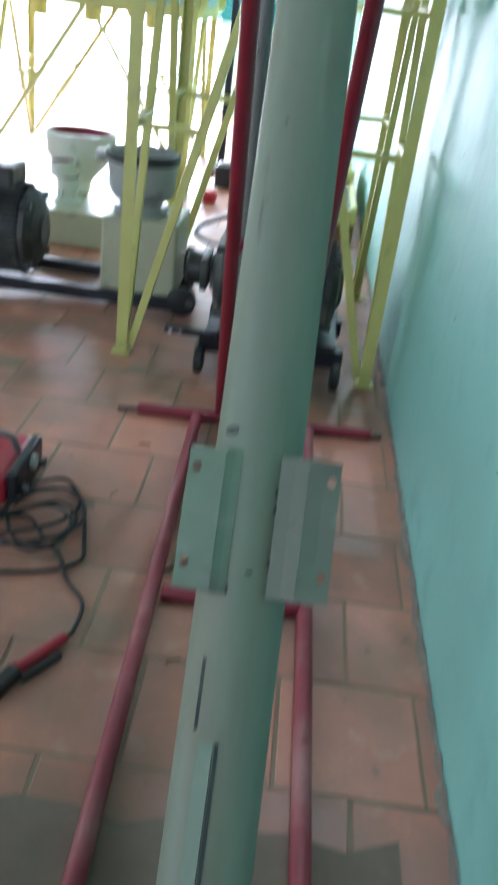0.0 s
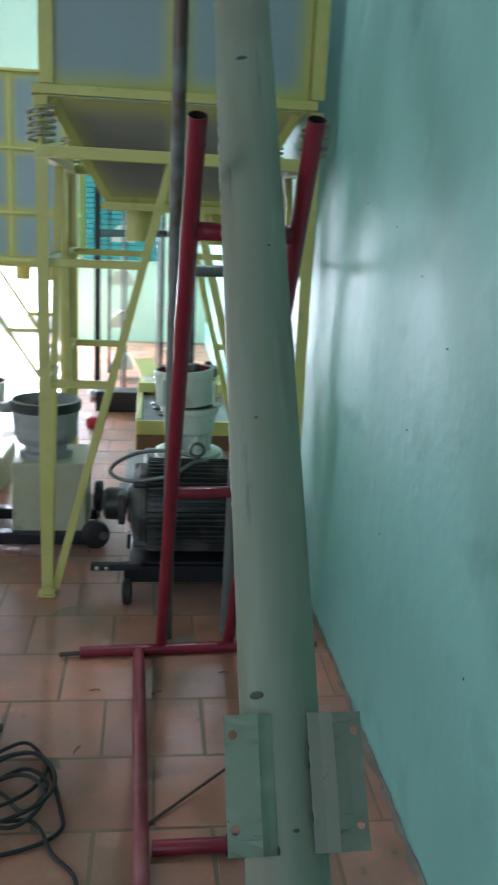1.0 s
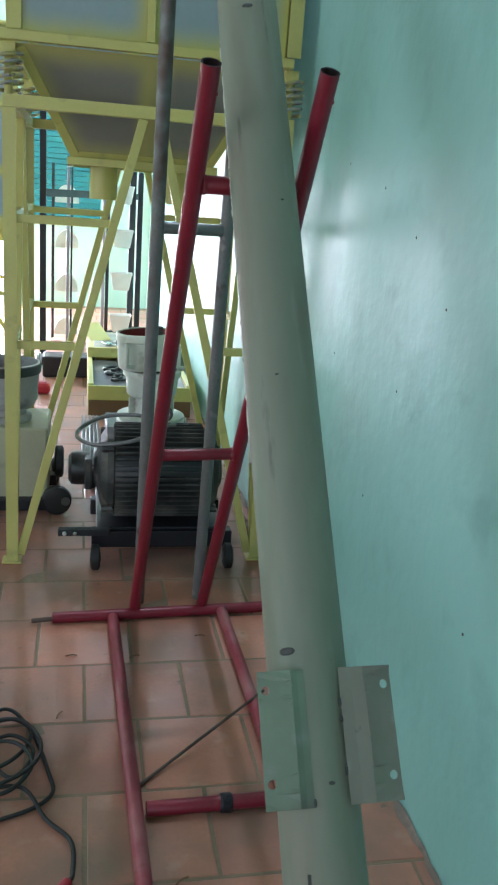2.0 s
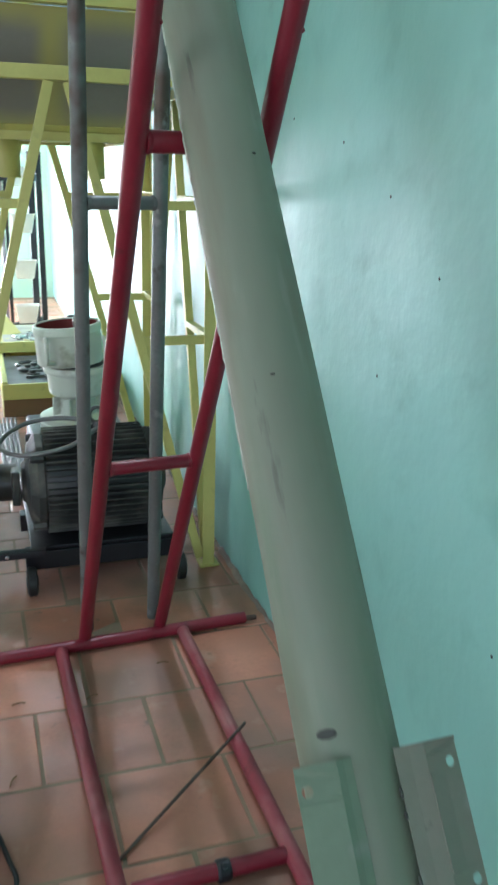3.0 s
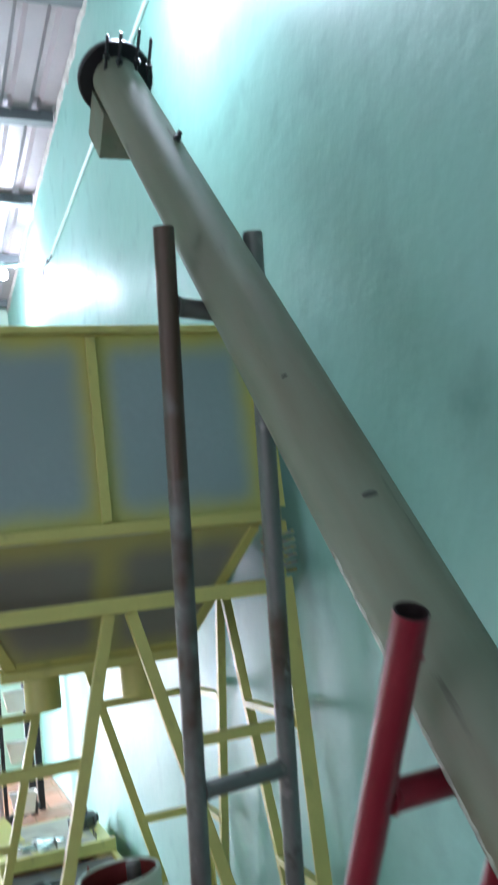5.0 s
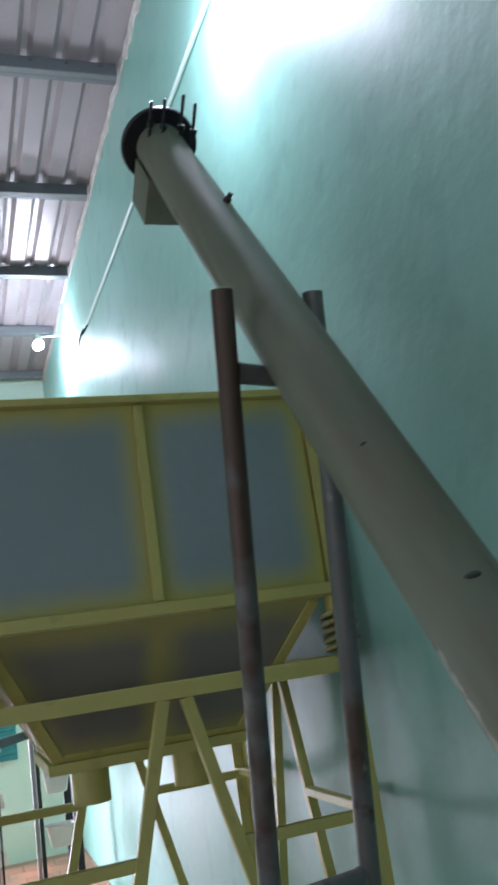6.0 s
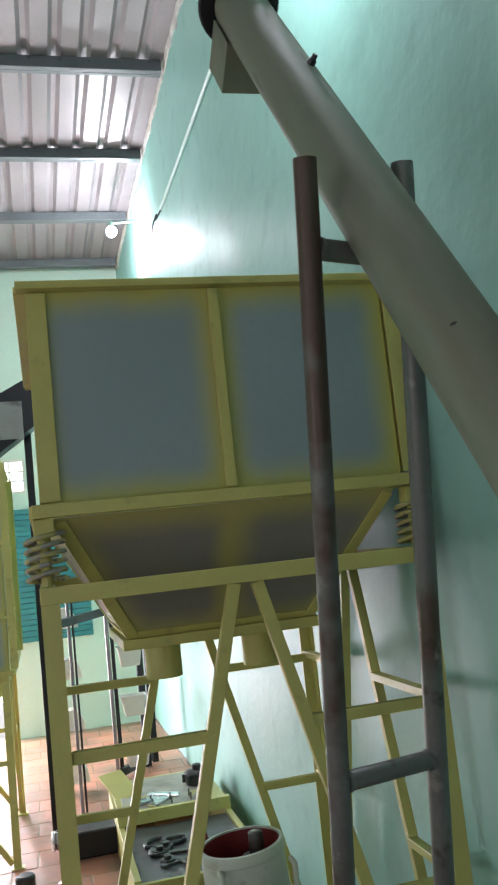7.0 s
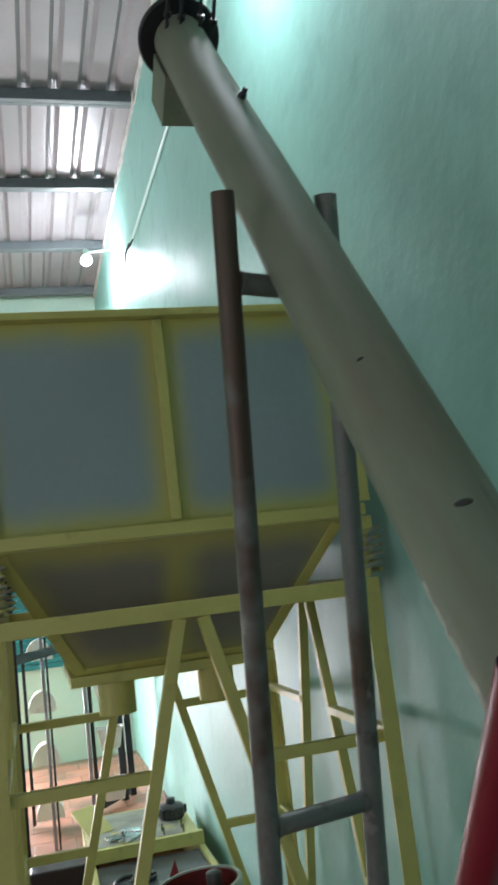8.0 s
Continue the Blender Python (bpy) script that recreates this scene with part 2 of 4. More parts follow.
def basis(p, q, up=(0, 0, 1)):
    z = (Vector(q) - Vector(p)).normalized()
    u = Vector(up)
    if abs(z.dot(u)) > 0.98:
        u = Vector((0, 1, 0))
    x = u.cross(z).normalized()
    y = z.cross(x)
    m = Matrix((x, y, z)).transposed().to_4x4()
    m.translation = Vector(p)
    return m


def add_rings(bm, m, rings, seg=20, cap0=True, cap1=True):
    """A lathe: rings of (radius, height) along m's z."""
    rows = []
    for r, z in rings:
        rows.append([bm.verts.new(m @ Vector((r * math.cos(a), r * math.sin(a), z))) for a in (2 * math.pi * k / seg for k in range(seg))])
    for a, b in zip(rows, rows[1:]):
        for k in range(seg):
            bm.faces.new((a[k], a[(k + 1) % seg], b[(k + 1) % seg], b[k]))
    if cap0:
        bm.faces.new(rows[0][::-1])
    if cap1:
        bm.faces.new(rows[-1])


def add_pipe(bm, p, q, r, seg=18, wall=0.0):
    m, d = basis(p, q), (Vector(q) - Vector(p)).length
    if wall:
        add_rings(bm, m, [(r - wall, 0.02), (r - wall, 0), (r, 0), (r, d), (r - wall, d), (r - wall, d - 0.12)], seg, True, True)
    else:
        add_rings(bm, m, [(r * 0.94, 0), (r, min(0.003, d / 4)), (r, d - min(0.003, d / 4)), (r * 0.94, d)], seg)


def add_box(bm, m, size, bevel=0.0):
    g = bmesh.ops.create_cube(bm, size=1.0, matrix=m @ Matrix.Diagonal((*size, 1)))
    if bevel:
        es = list({e for v in g["verts"] for e in v.link_edges})
        bmesh.ops.bevel(bm, geom=es, offset=bevel, segments=2, affect="EDGES", profile=0.5)


def box_at(bm, x0, x1, y0, y1, z0, z1, bevel=0.0):
    add_box(bm, pose((x0 + x1) / 2, (y0 + y1) / 2, (z0 + z1) / 2), (x1 - x0, y1 - y0, z1 - z0), bevel)


def add_bar(bm, p, q, w, h, up=(0, 0, 1), bevel=0.002):
    m, d = basis(p, q, up), (Vector(q) - Vector(p)).length
    add_box(bm, m @ pose(0, 0, d / 2), (w, h, d), bevel)


def add_angle(bm, p, q, w, t, sx, sy, up=(0, 1, 0)):
    """An angle iron: two legs of width w, thickness t; sx, sy: the sides to which they lie."""
    m, d = basis(p, q, up), (Vector(q) - Vector(p)).length
    add_box(bm, m @ pose(sx * w / 2, sy * t / 2, d / 2), (w, t, d), 0.001)
    add_box(bm, m @ pose(sx * t / 2, sy * (w + t) / 2, d / 2), (t, w - t, d), 0.001)


def add_sweep(bm, pts, r, seg=8):
    pts = [Vector(p) for p in pts]
    rows, x = [], None
    for k, p in enumerate(pts):
        d = (pts[min(k + 1, len(pts) - 1)] - pts[max(k - 1, 0)]).normalized()
        if x is None:
            x = d.orthogonal().normalized()
        x = (x - d * x.dot(d)).normalized()
        y = d.cross(x)
        rows.append([bm.verts.new(p + r * (math.cos(a) * x + math.sin(a) * y)) for a in (2 * math.pi * j / seg for j in range(seg))])
    for a, b in zip(rows, rows[1:]):
        for k in range(seg):
            bm.faces.new((a[k], a[(k + 1) % seg], b[(k + 1) % seg], b[k]))
    bm.faces.new(rows[0][::-1])
    bm.faces.new(rows[-1])


def curve_pts(keys, n=12):
    """Catmull-Rom through the key points."""
    ks = [Vector(k) for k in keys]
    ks = [2 * ks[0] - ks[1], *ks, 2 * ks[-1] - ks[-2]]
    out = []
    for a, b, c, d in zip(ks, ks[1:], ks[2:], ks[3:]):
        for j in range(n):
            t = j / n
            out.append(0.5 * (2 * b + (c - a) * t + (2 * a - 5 * b + 4 * c - d) * t * t + (3 * b - a - 3 * c + d) * t ** 3))
    return out + [ks[-2]]


def B():
    return bmesh.new()


# ---- structure ----
XW, YN, YS, ZR = -6.0, 10.85, -2.8, 5.12
bm = B()
box_at(bm, -6.2, 0.2, YS - 0.2, YN + 0.2, -0.12, -0.0016)
floor = tagged(part("floor", bm, M_GROUT), "terracotta tiles in running bond with cement joints", "floor", kind="structure")
bm = B()
box_at(bm, -60, 60, -60, 80, -0.2, -0.13)
tagged(part("ground", bm, M_GROUND), "pale sunlit concrete yard outside the hall", "ground", kind="structure")


def wall_with_holes(name, axis, at, thick, a0, a1, z1, holes, material, label):
    """A wall of boxes along x ('y' fixed) or y ('x' fixed), with rectangular openings (a0, a1, z0, z1)."""
    bm = B()
    cuts = sorted({a0, a1, *[h[0] for h in holes], *[h[1] for h in holes]})
    for c0, c1 in zip(cuts, cuts[1:]):
        zs = [(0.0, z1)]
        for h in holes:
            if h[0] <= c0 and h[1] >= c1:
                zs = [s for z in zs for s in ((z[0], min(z[1], h[2])), (max(z[0], h[3]), z[1])) if s[1] - s[0] > 0.001]
        for s0, s1 in zs:
            if axis == "y":
                box_at(bm, c0, c1, at, at + thick, s0, s1)
            else:
                box_at(bm, at, at + thick, c0, c1, s0, s1)
    bmesh.ops.remove_doubles(bm, verts=bm.verts, dist=0.0001)
    return tagged(part(name, bm, material), label, "wall", kind="structure")


wall_e = wall_with_holes("wall_east", "x", 0.0, 0.2, YS - 0.2, YN + 0.2, 5.35, [], M_WALL, "tall plastered wall painted glossy turquoise")
wall_with_holes("wall_north", "y", YN, 0.2, XW, 0.0, 5.35, [(-4.6, -1.6, 0, 2.45), (-1.675, -1.205, 2.62, 3.0)], M_MINT, "end wall painted pale mint with a door opening")
wall_with_holes("wall_west", "x", XW - 0.2, 0.2, YS - 0.2, YN + 0.2, 5.35, [(-1.1, 1.7, 0, 3.2)], M_MINT, "side wall painted pale mint with a wide gate opening")
# unseen south wall; its opening is added along with the fill lamp
wall_with_holes("wall_south", "y", YS - 0.2, 0.2, XW, 0.0, 5.35, [(-4.6, -1.4, 0, 3.0)], M_MINT, "unseen wall painted pale mint, opening added for fill light")

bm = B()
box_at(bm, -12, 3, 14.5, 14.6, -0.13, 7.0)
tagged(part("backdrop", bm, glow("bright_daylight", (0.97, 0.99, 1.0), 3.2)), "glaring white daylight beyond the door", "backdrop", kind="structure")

# rough cement fillet along the foot of the turquoise wall
bm = B()
rng = random.Random(31)
prev = None
for k in range(341):
    y = YS + 0.04 * k
    w, hgt = rng.uniform(0.005, 0.024), rng.uniform(0.006, 0.022)
    row = [bm.verts.new(v) for v in ((-0.002, y, hgt), (-w * 0.5, y, hgt * 0.7), (-w, y, 0.0005))]
    if prev:
        for a in (0, 1):
            bm.faces.new((prev[a], prev[a + 1], row[a + 1], row[a]))
    prev = row
tagged(part("trim", bm, mat("dirty_cement", (0.22, 0.18, 0.14), 0.85, 0, 0.3, 9, 60, 0.4)), "rough dirty cement fillet at the wall foot", "trim", kind="structure")

# ragged mortar where the plaster stops under the roof sheets
bm = B()
rng = random.Random(17)
prev = None
for k in range(228):
    y = YS + 0.06 * k
    d = 0.02 + abs(rng.gauss(0, 0.028))
    row = [bm.verts.new(v) for v in ((-0.001, y, ZR + 0.066), (-0.010 - rng.uniform(0, 0.012), y, ZR + 0.062), (-0.008, y, ZR + 0.06 - d), (-0.001, y, ZR + 0.054 - d))]
    if prev:
        for a in range(3):
            bm.faces.new((prev[a], prev[a + 1], row[a + 1], row[a]))
    prev = row
tagged(part("trim", bm, mat("pale_mortar", (0.52, 0.52, 0.48), 0.85, 0, 0.3, 14, 60, 0.4)), "ragged pale mortar edge under the roof", "trim", kind="structure")

# dark band with uneven edges over the near tiles
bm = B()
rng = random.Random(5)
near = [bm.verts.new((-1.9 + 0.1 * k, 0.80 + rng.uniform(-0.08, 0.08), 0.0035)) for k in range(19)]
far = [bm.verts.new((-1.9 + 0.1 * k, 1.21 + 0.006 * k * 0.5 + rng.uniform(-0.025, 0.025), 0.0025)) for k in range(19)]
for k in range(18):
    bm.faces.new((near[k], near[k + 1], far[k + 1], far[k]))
tagged(part("floor_patch", bm, mat("dark_floor_band", (0.20, 0.145, 0.105), 0.8, 0, 0.3, 5, 40, 0.3)), "dark uneven band over the near tiles", "floor", kind="structure")

# roof: trapezoid sheet with ribs along y, on purlins along x
bm = B()
xs, zs = [], []
x = XW - 0.2
while x < 0.0:
    for dx, dz in ((0, 0), (0.028, 0.03), (0.062, 0.03), (0.09, 0), (0.19, 0)):
        if x + dx < -0.004:
            xs.append(x + dx)
            zs.append(ZR + 0.075 + dz)
    x += 0.2
lo = [[bm.verts.new((a, y, z)) for a, z in zip(xs, zs)] for y in (YS - 0.2, YN)]
hi = [[bm.verts.new((a, y, z + 0.003)) for a, z in zip(xs, zs)] for y in (YS - 0.2, YN)]
for k in range(len(xs) - 1):
    bm.faces.new((lo[0][k], lo[1][k], lo[1][k + 1], lo[0][k + 1]))
    bm.faces.new((hi[0][k], hi[0][k + 1], hi[1][k + 1], hi[1][k]))
tagged(part("ceiling", bm, M_ROOF), "ribbed galvanised roof sheets on steel purlins", "ceiling", kind="structure")
for y in [6.66 + 1.3 * k for k in range(-7, 4)]:
    bm = B()
    box_at(bm, XW, -0.03, y - 0.025, y + 0.025, ZR - 0.012, ZR + 0.072, 0.004)
    box_at(bm, XW, -0.03, y + 0.026, y + 0.06, ZR - 0.012, ZR - 0.008)
    for k in range(28):
        add_rings(bm, pose(-0.12 - 0.2 * k, y - 0.028, ZR + 0.05, 90), [(0.012, 0), (0.012, 0.012)], 8)
    tagged(part("roof_purlin", bm, M_PURLIN), "grey steel purlin under the roof sheets", "purlin", "roof purlins", "structure")

# teal shutter and small barred window in the end wall
win = thing("window_1", "small bright window with white glazing bars", "window", at=(-1.44, YN, 2.81))
win["kind"] = "structure"
for nm, b in (("window_frame", [(-0.235, 0.235, 0.0, 0.05, -0.19, -0.165), (-0.235, 0.235, 0.0, 0.05, 0.165, 0.19), (-0.235, -0.21, 0, 0.05, -0.165, 0.165), (0.21, 0.235, 0, 0.05, -0.165, 0.165)]),
              ("glazing_bar", [(-0.075, -0.06, 0.01, 0.04, -0.165, 0.165)]), ("glazing_bar", [(0.06, 0.075, 0.01, 0.04, -0.165, 0.165)]), ("glazing_bar", [(-0.21, 0.21, 0.012, 0.038, -0.06, -0.045)]), ("glazing_bar", [(-0.21, 0.21, 0.012, 0.038, 0.045, 0.06)])):
    bm = B()
    for q in b:
        box_at(bm, *q)
    part(nm, bm, M_WHITE, win)
bm = B()
for k in range(24):
    z = 1.0 + k * 0.06
    box_at(bm, -1.75, -0.60, YN - 0.045, YN - 0.004, z, z + 0.057, 0.006)
tagged(part("window_shutter", bm, M_TEAL), "closed teal slatted shutter on the end wall", "shutter", kind="structure")


# ---- screw conveyor ----
AX = lambda z: Vector((-0.451 - 0.0185 * (z - 0.759), 1.340 + (z - 0.759) / 1.3295, z))
TR = 0.064
conv = thing("screw_conveyor", "inclined green-grey painted screw conveyor tube resting on two trestles", "conveyor", at=AX(0.12))
CI = Matrix.Translation(-AX(0.12))
t0, t1 = CI @ AX(0.06), CI @ AX(3.125)
m = basis(t0, t1)
L = (t1 - t0).length
bm = B()
add_rings(bm, Matrix.Identity(4), [(TR, L * k / 40) for k in range(41)], 40)
smooth(part("tube", bm, M_TUBE, conv)).matrix_local = m
U = (CI @ AX(2.0) - CI @ AX(1.0)).normalized()          # along the tube
NX = Vector((1, 0, 0)) - U * U.x
NX.normalize()
NN = NX.cross(U)
NN = NN if NN.z > 0 else -NN                             # away from the tube, upwards


def on_tube(z, side, out):
    return CI @ AX(z) + NX * side + NN * out


def tube_frame(z, side=0.0, out=0.0):
    mm = Matrix((NX, U, NX.cross(U))).transposed().to_4x4()
    mm.translation = on_tube(z, side, out)
    return mm, (1 if NX.cross(U).z > 0 else -1)


# clamp plates: a bent wing on either side with bolt holes
for s in (-1, 1):
    mm, sg = tube_frame(0.653)
    bm = B()
    prof = [(0.034, 0.0590), (0.055, 0.0672), (0.106, 0.0590)] if s < 0 else [(0.022, 0.0615), (0.060, 0.0672), (0.106, 0.0590)]
    h = 0.098
    def on_wing(a, v):
        (a0, b0), (a1, b1) = (prof[0], prof[1]) if a < prof[1][0] else (prof[1], prof[2])
        b = b0 + (b1 - b0) * (a - a0) / (a1 - a0)
        return bm.verts.new(mm @ Vector((s * a + 0.011, v, sg * b)))
    af, ao = prof[1][0], prof[2][0]
    bm.faces.new([on_wing(*q) for q in ((prof[0][0], -h), (af, -h), (af, h), (prof[0][0], h))])
    holes = (-0.062, 0.070)
    cuts = [-h, holes[0] - 0.014, holes[0] + 0.014, holes[1] - 0.014, holes[1] + 0.014, h]
    for k, (v0, v1) in enumerate(zip(cuts, cuts[1:])):
        if k % 2 == 0:
            bm.faces.new([on_wing(*q) for q in ((af, v0), (ao, v0), (ao, v1), (af, v1))])
            continue
        ca, cv = 0.094, (v0 + v1) / 2
        angles = sorted([2 * math.pi * q / 16 + 0.01 for q in range(16)] + [math.atan2(y - cv, x - ca) % (2 * math.pi) for x in (af, ao) for y in (v0, v1)])
        ring = []
        for t in angles:
            dx, dy = math.cos(t), math.sin(t)
            reach = min((ao - ca if dx > 0 else ca - af) / max(abs(dx), 1e-6), 0.014 / max(abs(dy), 1e-6))
            ring.append((on_wing(ca + 0.0068 * dx, cv + 0.0068 * dy), on_wing(ca + reach * dx, cv + reach * dy)))
        for p, q in zip(ring, ring[1:] + ring[:1]):
            bm.faces.new((p[0], q[0], q[1], p[1]))
    bmesh.ops.remove_doubles(bm, verts=bm.verts, dist=0.00005)
    bmesh.ops.recalc_face_normals(bm, faces=bm.faces[:])
    bmesh.ops.solidify(bm, geom=bm.faces[:], thickness=0.0025)
    wing = part("clamp_wing", bm, M_WORNWING if s > 0 else M_WING, conv, "bent steel wing with bolt holes in worn paint")
    for v, ln in (((-0.050, 0.016), (0.022, 0.010), (0.047, 0.014)) if s > 0 else ((-0.092, 0.012),)):
        bm = B()
        c = mm @ Vector((s * (prof[0][0] - 0.002) + 0.011, v, sg * (prof[0][1] + 0.002)))
        add_rings(bm, basis(c - U * ln / 2, c + U), [(0.001, 0), (0.0024, ln * 0.3), (0.0022, ln * 0.7), (0.001, ln)], 8)
        smooth(part("weld_bead", bm, M_SMUDGE, wing, "dark weld bead"), 60)
# head: end disc, studs, discharge box
e = CI @ AX(3.125)
bm = B()
add_rings(bm, basis(e, e + U), [(0.10, 0.0), (0.104, 0.004), (0.104, 0.016), (0.10, 0.02)], 36)
disc = smooth(part("end_flange", bm, M_BLACK, conv, "dark round end flange"))
bm = B()
add_rings(bm, basis(e + U * 0.021, e + U), [(0.075, 0.0), (0.075, 0.05), (0.06, 0.07), (0.03, 0.075), (0.03, 0.11)], 28)
smooth(part("bearing_housing", bm, M_BLACK, conv, "dark bearing housing"))
for sx, back, ln in ((-0.045, 0.05, 0.10), (-0.015, 0.07, 0.13), (0.035, 0.06, 0.15), (0.06, 0.09, 0.13)):
    bm = B()
    p = e - U * back + NX * sx + NN * 0.04
    add_pipe(bm, p, p + NN * (0.03 + 0.5 * ln) + Vector((0, 0, 0.015)), 0.0045, 10)
    q = p + NN * 0.03
    add_rings(bm, basis(q, q + NN), [(0.010, 0), (0.010, 0.012)], 6)
    part("threaded_stud", bm, M_BLACK, conv, "black threaded stud with nut")
for z, a in ((2.715, 0.35),):
    bm = B()
    p = on_tube(z, TR * math.sin(a), TR * math.cos(a))
    d = NX * math.sin(a) + NN * math.cos(a)
    add_rings(bm, basis(p - d * 0.004, p + d), [(0.009, 0), (0.009, 0.014), (0.006, 0.016), (0.006, 0.026)], 8)
    part("bolt", bm, M_BLACK, conv)
bm = B()
ring = [(-0.066, -0.165), (0.066, -0.165), (0.066, -0.01), (-0.066, -0.01)]
va = [bm.verts.new(e + NX * a + U * b - NN * 0.03) for a, b in ring]
vb = [bm.verts.new(e + NX * a + U * b - NN * 0.15) for a, b in ring]
for k in range(4):
    bm.faces.new((va[k], va[(k + 1) % 4], vb[(k + 1) % 4], vb[k]))
bmesh.ops.recalc_face_normals(bm, faces=bm.faces[:])
bmesh.ops.solidify(bm, geom=bm.faces[:], thickness=0.003)
part("discharge_chute", bm, M_TUBE, conv, "square sheet-metal discharge chute")
# weld drips and chips on the paint
rng = random.Random(4)
for z, a, sz in ((0.755, -0.72, 0.007), (1.80, -0.25, 0.006), (0.60, 0.1, 0.003), (1.42, 0.3, 0.002), (1.13, -0.35, 0.002), (2.02, -0.6, 0.003)):
    bm = B()
    p = on_tube(z, TR * math.sin(a), TR * math.cos(a))
    d = NX * math.sin(a) + NN * math.cos(a)
    mm = basis(p - d * 0.001, p + d, U) @ Matrix.Diagonal((2.0, 1.0, 1, 1))
    add_rings(bm, mm, [(sz, 0), (sz * 0.8, 0.002), (sz * 0.4, 0.003)], 9)
    part("paint_chip", bm, M_SMUDGE, conv)
# rough pale strip along the tube's side, painting the door's grazing reflection
rng = random.Random(12)
bm = B()
prev = None
for k in range(90):
    z = 1.02 + 0.0085 * k
    a = -1.86 + rng.uniform(-0.04, 0.04)
    w = rng.uniform(0.001, 0.0045)
    c = on_tube(z, TR * math.sin(a), TR * math.cos(a))
    out = NX * math.sin(a) + NN * math.cos(a)
    side = U.cross(out)
    row = [bm.verts.new(c + side * u - out * 0.002 + out * v) for u, v in ((-w * 1.6, 0.001), (-w * 0.6, 0.002 + w * 0.6), (w * 0.6, 0.002 + w * 0.6), (w * 1.6, 0.001))]
    if prev:
        for q in range(3):
            bm.faces.new((prev[q], prev[q + 1], row[q + 1], row[q]))
    prev = row
smooth(part("weld_seam", bm, mat("pale_edge_glint", (0.40, 0.42, 0.36), 0.3, 0.1, 0.3, 30, 90, 0.2), conv, "rough pale strip painting the door's reflection on the tube edge"), 80)
# inlet slits low on the tube
for z0, z1, a in ((0.43, 0.505, -0.62), (0.12, 0.42, -0.10)):
    bm = B()
    p, q = (on_tube(z, TR * math.sin(a), TR * math.cos(a)) for z in (z0, z1))
    add_bar(bm, p, q, 0.005, 0.003, NN, 0.0)
    part("inlet_slit", bm, M_DARK, conv, "dark slit of the inlet cover")


# pale strip beside the lower slit, in the wing colour
bm = B()
p, q = (on_tube(z, TR * math.sin(-0.34), TR * math.cos(-0.34) + 0.0005) for z in (0.12, 0.42))
add_bar(bm, p, q, 0.022, 0.003, NX * math.sin(-0.34) + NN * math.cos(-0.34), 0.0)
part("inlet_cover", bm, M_WING, conv, "pale strip beside the inlet slit")


# ---- trestles ----
def trestle(name, label, material, feet, tops, r, rungs, base=None):
    ob = thing(name, label, "trestle", at=((feet[0][0] + feet[1][0]) / 2, feet[0][1], 0))
    o = -Vector(ob.location)
    for f, t in zip(feet, tops):
        bm = B()
        add_pipe(bm, o + Vector(f), o + Vector(t), r, 24, 0.003)
        rusty = material is M_PIPE and f is feet[0]
        post = smooth(part("post", bm, M_RUSTY if rusty else material, ob, "rust-stained steel post" if rusty else ""))
        # near-black on the inner faces paints the shade inside the open pipe
        post.data.materials.append(M_BORESHADE)
        a, d = o + Vector(f), (Vector(t) - Vector(f)).normalized()
        for p in post.data.polygons:
            w = p.center - a
            if (w - d * w.dot(d)).length < r * 0.93:
                p.material_index = 1
    for z, rr in rungs:
        ends = []
        for f, t in zip(feet, tops):
            k = (z - f[2]) / (t[2] - f[2])
            ends.append(o + Vector(f).lerp(Vector(t), k))
        d = (ends[1] - ends[0]).normalized() * r * 0.8
        bm = B()
        add_pipe(bm, ends[0] + d, ends[1] - d, rr, 20)
        smooth(part("rung", bm, material, ob))
        for e2, s in ((ends[0] + d * 1.2, 1), (ends[1] - d * 1.2, -1)):
            bm = B()
            add_rings(bm, basis(e2, e2 + d * s), [(rr + 0.002, -0.003), (rr + 0.0025, 0.002), (rr + 0.0005, 0.006)], 16)
            smooth(part("weld", bm, material, ob))
    return ob, o


redt, o = trestle("red_trestle", "red painted pipe trestle leaning on its floor base", M_RED, ((-0.613, 2.872, 0.035), (-0.372, 2.889, 0.035)), ((-0.586, 1.844, 1.69), (-0.352, 1.866, 1.698)), 0.0195, ((1.475, 0.019), (0.742, 0.017)))
for nm, p, q, r in (("base_bar", (-0.895, 2.84, 0.0215), (-0.085, 2.888, 0.0215), 0.0195), ("base_rail", (-0.69, 2.83, 0.0215), (-0.648, 0.95, 0.0215), 0.0195), ("base_rail", (-0.303, 2.855, 0.0215), (-0.278, 0.95, 0.0215), 0.0195), ("cross_bar", (-0.642, 1.872, 0.0215), (-0.305, 1.879, 0.0215), 0.0185)):
    bm = B()
    add_pipe(bm, o + Vector(p), o + Vector(q), r, 22, 0.003 if nm != "cross_bar" else 0)
    smooth(part(nm, bm, M_DUSTY if nm == "base_rail" else M_RED, redt, "red rail dulled by dust" if nm == "base_rail" else ""))
bm = B()
add_pipe(bm, o + Vector((-0.965, 2.836, 0.014)), o + Vector((-0.88, 2.841, 0.018)), 0.008, 12)
part("axle_stub", bm, M_RODRUST, redt, "rusty iron axle stub")
bm = B()
add_pipe(bm, o + Vector((-0.095, 2.887, 0.018)), o + Vector((-0.045, 2.890, 0.016)), 0.009, 12)
part("axle_stub", bm, M_RODRUST, redt, "rusty iron axle stub")
bm = B()
add_rings(bm, basis(o + Vector((-0.462, 1.875, 0.0215)), o + Vector((-0.43, 1.875, 0.0215))), [(0.022, 0), (0.024, 0.005), (0.024, 0.025), (0.022, 0.03)], 20)
